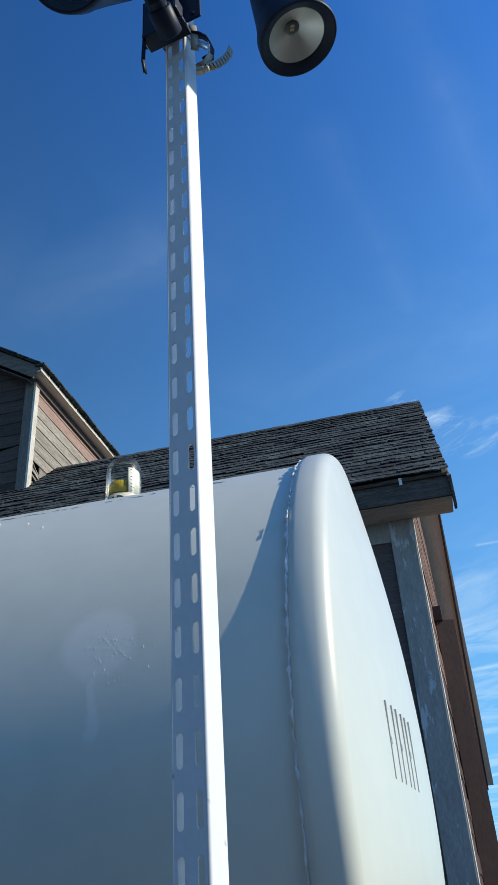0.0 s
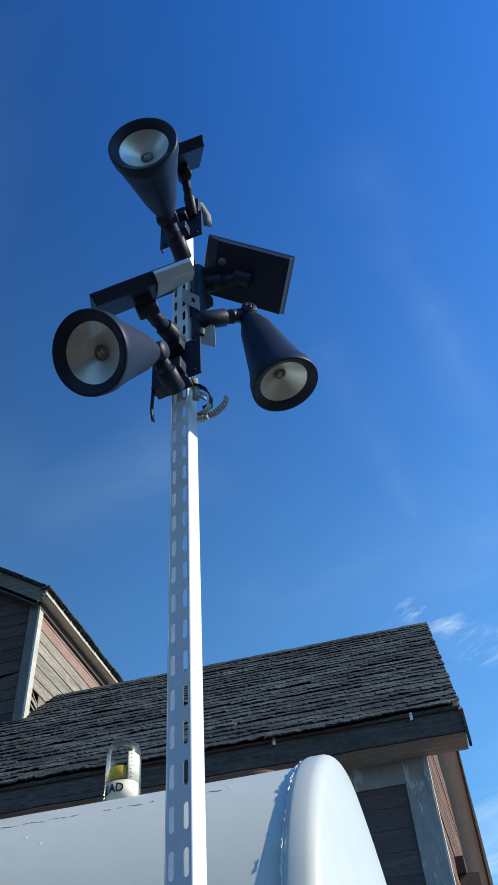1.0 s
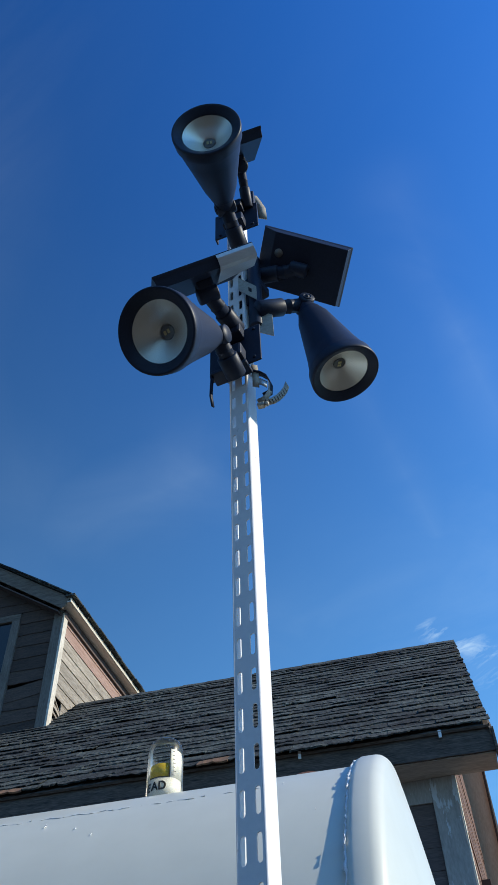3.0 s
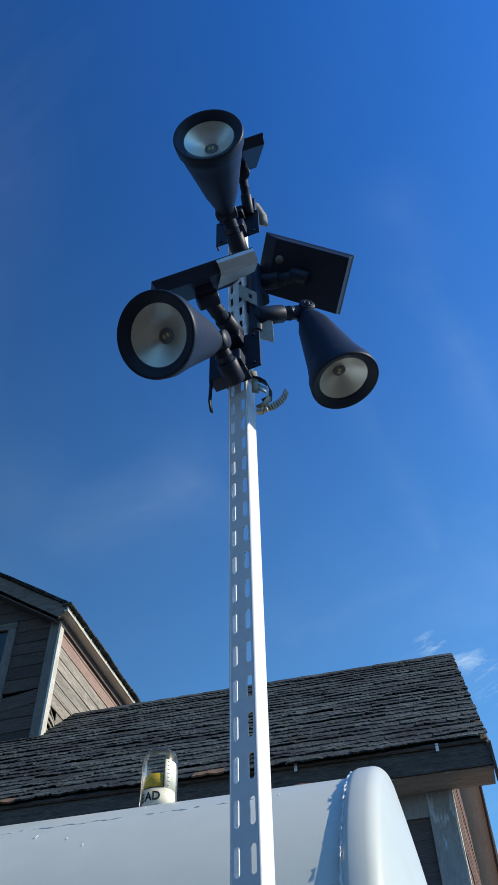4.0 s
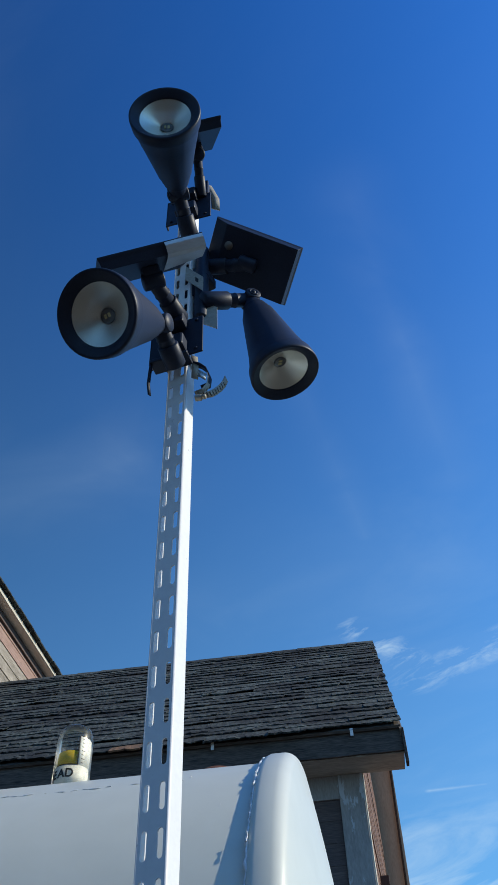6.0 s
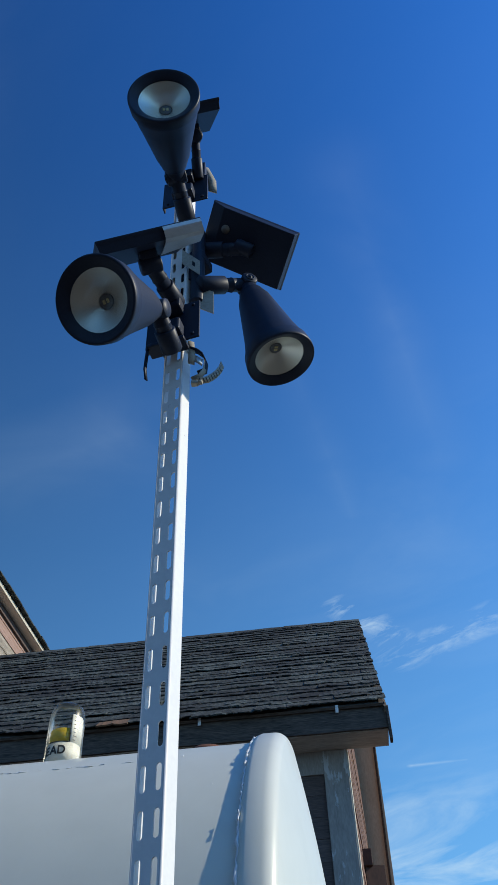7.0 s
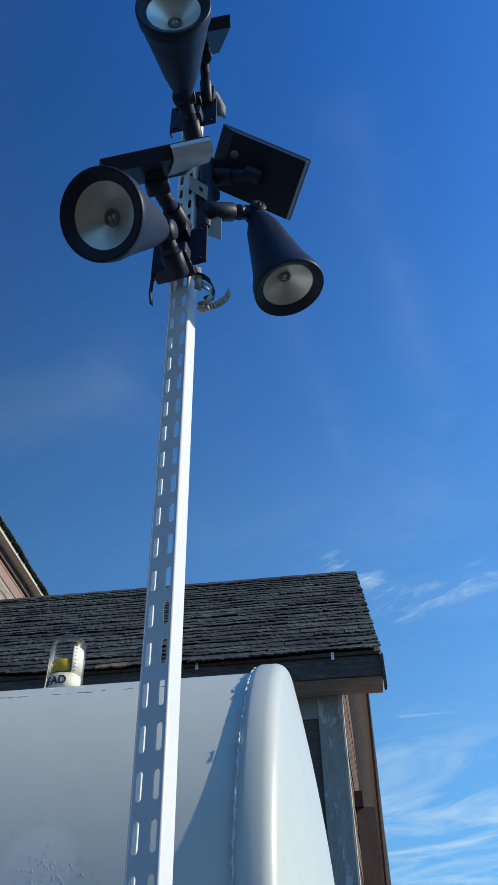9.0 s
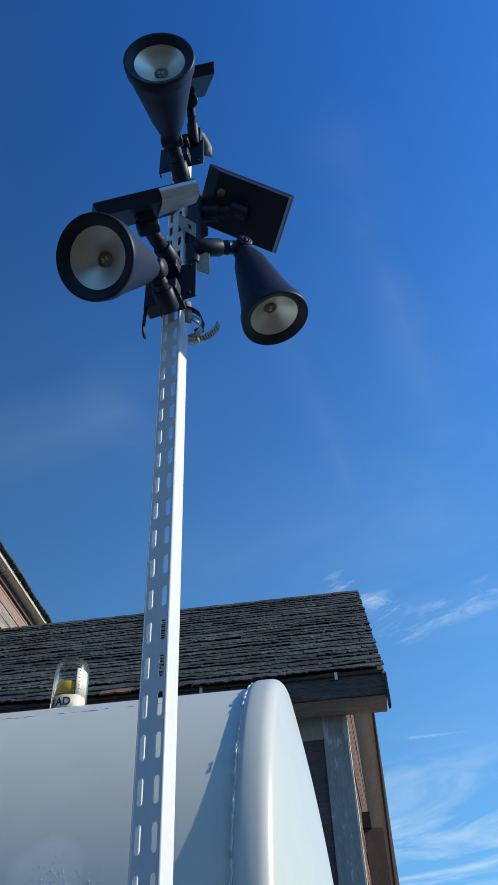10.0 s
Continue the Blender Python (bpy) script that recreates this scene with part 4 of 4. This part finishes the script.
# eave nails: short pale metal tabs under the shingle edge
for x in (-0.86, 0.205):
    bm = bmesh.new()
    box(bm, (x - 0.012, 4.855, 4.300), (x + 0.012, 4.862, 4.360), bevel=0.002)
    part("eave_tab", bm, M_CAULK, house, "short pale metal tab hanging at the eave")

# ---- wing with its gable towards the yard ----
WX, WY, WZ = -4.13, 6.68, 7.60
GXR, GZR = -6.35, 9.13
bm = bmesh.new()
vs = []
for y in (WY + 0.20, 13.5):
    for x, z in ((WX - 0.18, 3.5), (WX - 0.18, WZ - 0.02), (GXR, GZR - 0.1), (-8.6, WZ - 0.02), (-8.6, 3.5)):
        vs.append(bm.verts.new((x, y, z)))
bm.faces.new(vs[:5]), bm.faces.new(vs[5:])
for i in range(5):
    j = (i + 1) % 5
    bm.faces.new((vs[i], vs[j], vs[5 + j], vs[5 + i]))
wing_wall = part("wing_wall", bm, M_DARKWOOD, house, "weathered board wall of the wing")
WIN = (-5.85, -4.72, 6.20, 7.62)
z = 5.4
while z < 8.9:
    xr = WX - 0.08 if z < 7.5 else WX - 0.08 - (z - 7.5) / 0.68
    xl = -8.5 if z < 7.5 else -8.5 + (z - 7.5) / 0.68
    tilt = random.choice((-0.022, -0.008, 0.0, 0.006, 0.015))
    slipped = abs(z - 6.48) < 0.086
    spans = [(xl, WIN[0]), (WIN[1], xr)] if WIN[2] - 0.14 < z < WIN[3] - 0.09 else [(xl, xr)]
    for a, b in spans:
        bm = bmesh.new()
        k = tilt * min(1, (b - a) / 2)
        lo_end, hi_end = (z + k, z - k) if not slipped else (z - 0.075, z - 0.004)
        board(bm, (a, WY, lo_end), (b, WY, hi_end), 0.182, 0.016, (0, 0.05, 1), 0.004, 9)
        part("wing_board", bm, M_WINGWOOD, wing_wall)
    z += 0.172
# side boards of the wing, running back along the roof
z = 5.75
i = 0
while z < 7.5:
    y0 = WY + 0.03 + {2: 0.42, 3: 0.26}.get(i, 0.0)
    y1 = EY + (z + 0.25 - EZ) / math.tan(SLOPE) + 0.5
    if z > RZ - 0.5:
        y1 = 12.5
    bm = bmesh.new()
    drop = random.uniform(-0.012, 0.012) - (0.07 if i in (1, 2) else 0)
    board(bm, (WX + 0.012, y0, z + drop), (WX + 0.012 + random.uniform(-0.006, 0.01), y1, z + random.uniform(-0.02, 0.02)), 0.180, 0.014, (-0.055, 0, 1), 0.007, 14)
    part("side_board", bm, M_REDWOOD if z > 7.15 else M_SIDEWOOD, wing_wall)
    z += 0.165
    i += 1
# splintered slats at the foot of the side wall
for k, (ya, za, yb, zb, w) in enumerate(((0.05, 6.30, 0.44, 6.20, 0.050), (0.06, 6.21, 0.40, 6.13, 0.038), (0.05, 6.13, 0.30, 6.07, 0.030), (0.08, 6.38, 0.30, 6.27, 0.022))):
    bm = bmesh.new()
    board(bm, (WX + 0.010 + 0.012 * (k % 2), WY + ya, za), (WX + 0.004, WY + yb, zb), w, 0.012, (-0.1, 0, 1), 0.006, 6)
    part("broken_slat", bm, M_SIDEWOOD, wing_wall, "splintered slat hanging loose")
bm = bmesh.new()
box(bm, (WX - 0.105, WY - 0.035, 4.5), (WX + 0.012, WY - 0.010, WZ - 0.03), bevel=0.003)
part("wing_corner_board", bm, M_GREYPOST, house, "grey corner board in shade")
bm = bmesh.new()
box(bm, (WX + 0.014, WY - 0.035, 4.5), (WX + 0.044, WY + 0.065, WZ - 0.10), bevel=0.003)
part("wing_corner_trim", bm, M_SILLWOOD, house, "sun-bleached corner trim")
bm = bmesh.new()
box(bm, (WX + 0.02, WY - 0.03, WZ - 0.16), (WX + 0.05, 12.5, WZ - 0.06))
part("wing_frieze", bm, M_DARKWOOD, house)
bm = bmesh.new()
box(bm, (WX - 0.01, WY - 0.17, WZ - 0.055), (WX + 0.16, 13.4, WZ - 0.035))
part("wing_soffit", bm, M_TANWOOD, house, "bare boards under the wing eave")
bm = bmesh.new()
board(bm, (WX + 0.165, WY - 0.17, WZ - 0.052), (WX + 0.165, 13.4, WZ - 0.052), 0.055, 0.018, (0, 0, 1), 0.003, 30)
part("wing_fascia", bm, M_SILLWOOD, house, "sun-bleached eave fascia")
RAKE = Vector((GXR - (WX + 0.15), 0, GZR - WZ))
bm = bmesh.new()
board(bm, (WX + 0.16, WY - 0.16, WZ + 0.012), Vector((WX + 0.16, WY - 0.16, WZ + 0.012)) + RAKE, -0.17, 0.024, (0, 0, 1), 0.004, 10)
part("wing_rake_board", bm, M_GREYWOOD, house, "grey weathered rake board")
bm = bmesh.new()
board(bm, (WX + 0.0, WY - 0.15, WZ - 0.14), Vector((WX + 0.0, WY - 0.15, WZ - 0.14)) + RAKE, 0.14, 0.016, (0, 1, 0), 0.002, 4)
part("wing_rake_soffit", bm, M_DARKWOOD, house)
bm = bmesh.new()
a = Vector((WX + 0.19, WY - 0.20, WZ + 0.02))
board(bm, a, a + RAKE * 1.01, 6.9, 0.022, (0, 1, 0), 0.004, 14)
wing_roof = part("wing_roof", bm, M_SHINGLE, house, "dark shingled roof of the wing")
bm = bmesh.new()
a = Vector((2 * GXR - WX - 0.19, WY - 0.20, WZ + 0.02))
board(bm, a, a + Vector((-RAKE.x, 0, RAKE.z)), 6.9, 0.022, (0, 1, 0), 0.004, 14)
part("wing_roof", bm, M_SHINGLE, house)
for i in range(24):
    bm = bmesh.new()
    y = WY - 0.21 + i * 0.27
    box(bm, (WX + 0.10, y, WZ + 0.022 - 0.01 * random.random()), (WX + 0.225 + 0.015 * random.random(), y + 0.255, WZ + 0.042), bevel=0.004)
    part("shingle", bm, M_SHINGLE, wing_roof)
for i in range(14):
    bm = bmesh.new()
    p = a = Vector((WX + 0.19, WY - 0.225 - 0.012 * random.random(), WZ + 0.035)) + RAKE * (i / 14)
    board(bm, p, p + RAKE * (1 / 14.5), 0.16, 0.014, (0, 1, 0), 0.004, 2)
    part("shingle", bm, M_SHINGLE, wing_roof)
# window in the wing's gable
win = thing("window_1", ((WIN[0] + WIN[1]) / 2, WY, WIN[2]), "small old window with a weathered grey frame", "window", kind="structure")
for lo, hi in (((WIN[1] - 0.11, WIN[2]), (WIN[1], WIN[3] - 0.10)), ((WIN[0], WIN[2] + 0.08), (WIN[0] + 0.10, WIN[3] - 0.10)), ((WIN[0], WIN[3] - 0.10), (WIN[1], WIN[3])), ((WIN[0], WIN[2]), (WIN[1] - 0.11, WIN[2] + 0.08))):
    bm = bmesh.new()
    box(bm, (lo[0], WY - 0.035, lo[1]), (hi[0], WY + 0.02, hi[1]), bevel=0.003)
    part("window_frame", bm, M_GREYPOST if hi[1] - lo[1] > 0.5 else M_GREYWOOD, win)
bm = bmesh.new()
box(bm, (WIN[0] + 0.09, WY - 0.004, WIN[2] + 0.07), (WIN[1] - 0.09, WY + 0.008, WIN[3] - 0.09))
pane_m = mat("dark_old_glass", (0.02, 0.022, 0.025), 0.12, coat=0.6)
part("pane", bm, pane_m, win, "dark old window glass")

# ---- shingles ----
random.seed(77)
EXPO, TABW = 0.124, 0.25
LEN = math.hypot(RY - EY, RZ - EZ)


def tab_bm(w, rnd, bm=None, m=Matrix()):
    """One worn tab: x across, y down the slope to its ragged lower edge, z out."""
    bm = bm or bmesh.new()
    n = 10
    rows = []
    tilt = rnd.uniform(-0.010, 0.010)
    base, curl = rnd.choice((0.0, 0.001, 0.003, 0.008)), rnd.uniform(-0.008, 0.008)
    th = rnd.uniform(0.006, 0.014)
    notch = rnd.randrange(n + 1) if rnd.random() < 0.4 else -1
    drift = 0.0
    for i in range(n + 1):
        x = -w / 2 + w * i / n
        drift = 0.5 * drift + rnd.uniform(-0.015, 0.011)
        ragged = (-0.022 if i == notch else 0) + drift + tilt * (i / n - 0.5) * 2
        lift = base + curl * (i / n - 0.5) + rnd.uniform(0.0, 0.005)
        rows.append([bm.verts.new(m @ Vector(v)) for v in ((x, -0.05, 0.002), (x, EXPO + ragged, 0.010 + lift), (x, EXPO + ragged, 0.010 + lift - th), (x, -0.05, 0.0))])
    for r, q in zip(rows, rows[1:]):
        for i in range(4):
            j = (i + 1) % 4
            bm.faces.new((r[i], r[j], q[j], q[i]))
    bm.faces.new(rows[0]), bm.faces.new(rows[-1][::-1])
    return bm


def slope_pose(x, s):
    """On the front roof at x, s metres up the slope from the eave; y of the pose points down the slope."""
    o = Vector((x, EY, EZ)) - DOWN * s + UPN * 0.004
    ax = Vector((1, 0, 0))
    return Matrix(((ax.x, DOWN.x, UPN.x, o.x), (ax.y, DOWN.y, UPN.y, o.y), (ax.z, DOWN.z, UPN.z, o.z), (0, 0, 0, 1)))


tabs = [mesh_of("shingle", tab_bm(TABW + 0.003 + 0.005 * (k % 4 - 1), random.Random(k)), M_SHINGLE) for k in range(24)]
halves = [mesh_of("shingle", tab_bm(TABW / 2 - 0.003, random.Random(40 + k)), M_SHINGLE) for k in range(3)]
pale = mesh_of("shingle", tab_bm(TABW, random.Random(50)), M_SHINGLE_PALE)
far = bmesh.new()
rows_n = int(LEN / EXPO) + 1
for r in range(rows_n):
    s = r * EXPO + EXPO
    x = EX + 0.010 + random.uniform(-0.003, 0.003)
    half = r % 2 == 1
    while x > LEFT:
        w = TABW / 2 if half else TABW
        xc = x - w / 2
        sag = 0.020 * math.sin(x * 1.7 + r * 2.3) + 0.013 * math.sin(x * 4.3 + r * 4.1) + random.uniform(-0.010, 0.010)
        m = slope_pose(xc, min(s, LEN) + sag) @ pose(0, 0, 0, 0, 0, random.uniform(-2.2, 2.2) * (0.3 if x > EX - 0.1 else 1.0))
        if r == 0 and (abs(xc + 1.62) < 0.14 or abs(xc + 3.25) < 0.14):
            piece("shingle", pale, roof, m)
        elif half:
            piece("shingle", halves[random.randrange(3)], roof, m)
        elif xc > -2.2:
            piece("shingle", tabs[random.randrange(24)], roof, m)
        else:
            tab_bm(TABW - 0.005, random, far, m)
        x -= w
        half = False
tagged(part("far_shingles", far, M_SHINGLE, roof), "worn dark shingles farther along the roof", kind="stuff")
for i in range(32):
    bm = bmesh.new()
    x = EX + 0.01 - i * 0.30
    for s in (-1, 1):
        board(bm, (x - 0.30, RY, RZ + 0.022 + random.uniform(0, 0.006)), (x, RY, RZ + 0.018), 0.13, 0.010, DOWN if s < 0 else (0, BY - RY, BZ - RZ), 0.004, 2)
    part("ridge_cap", bm, M_SHINGLE, roof)
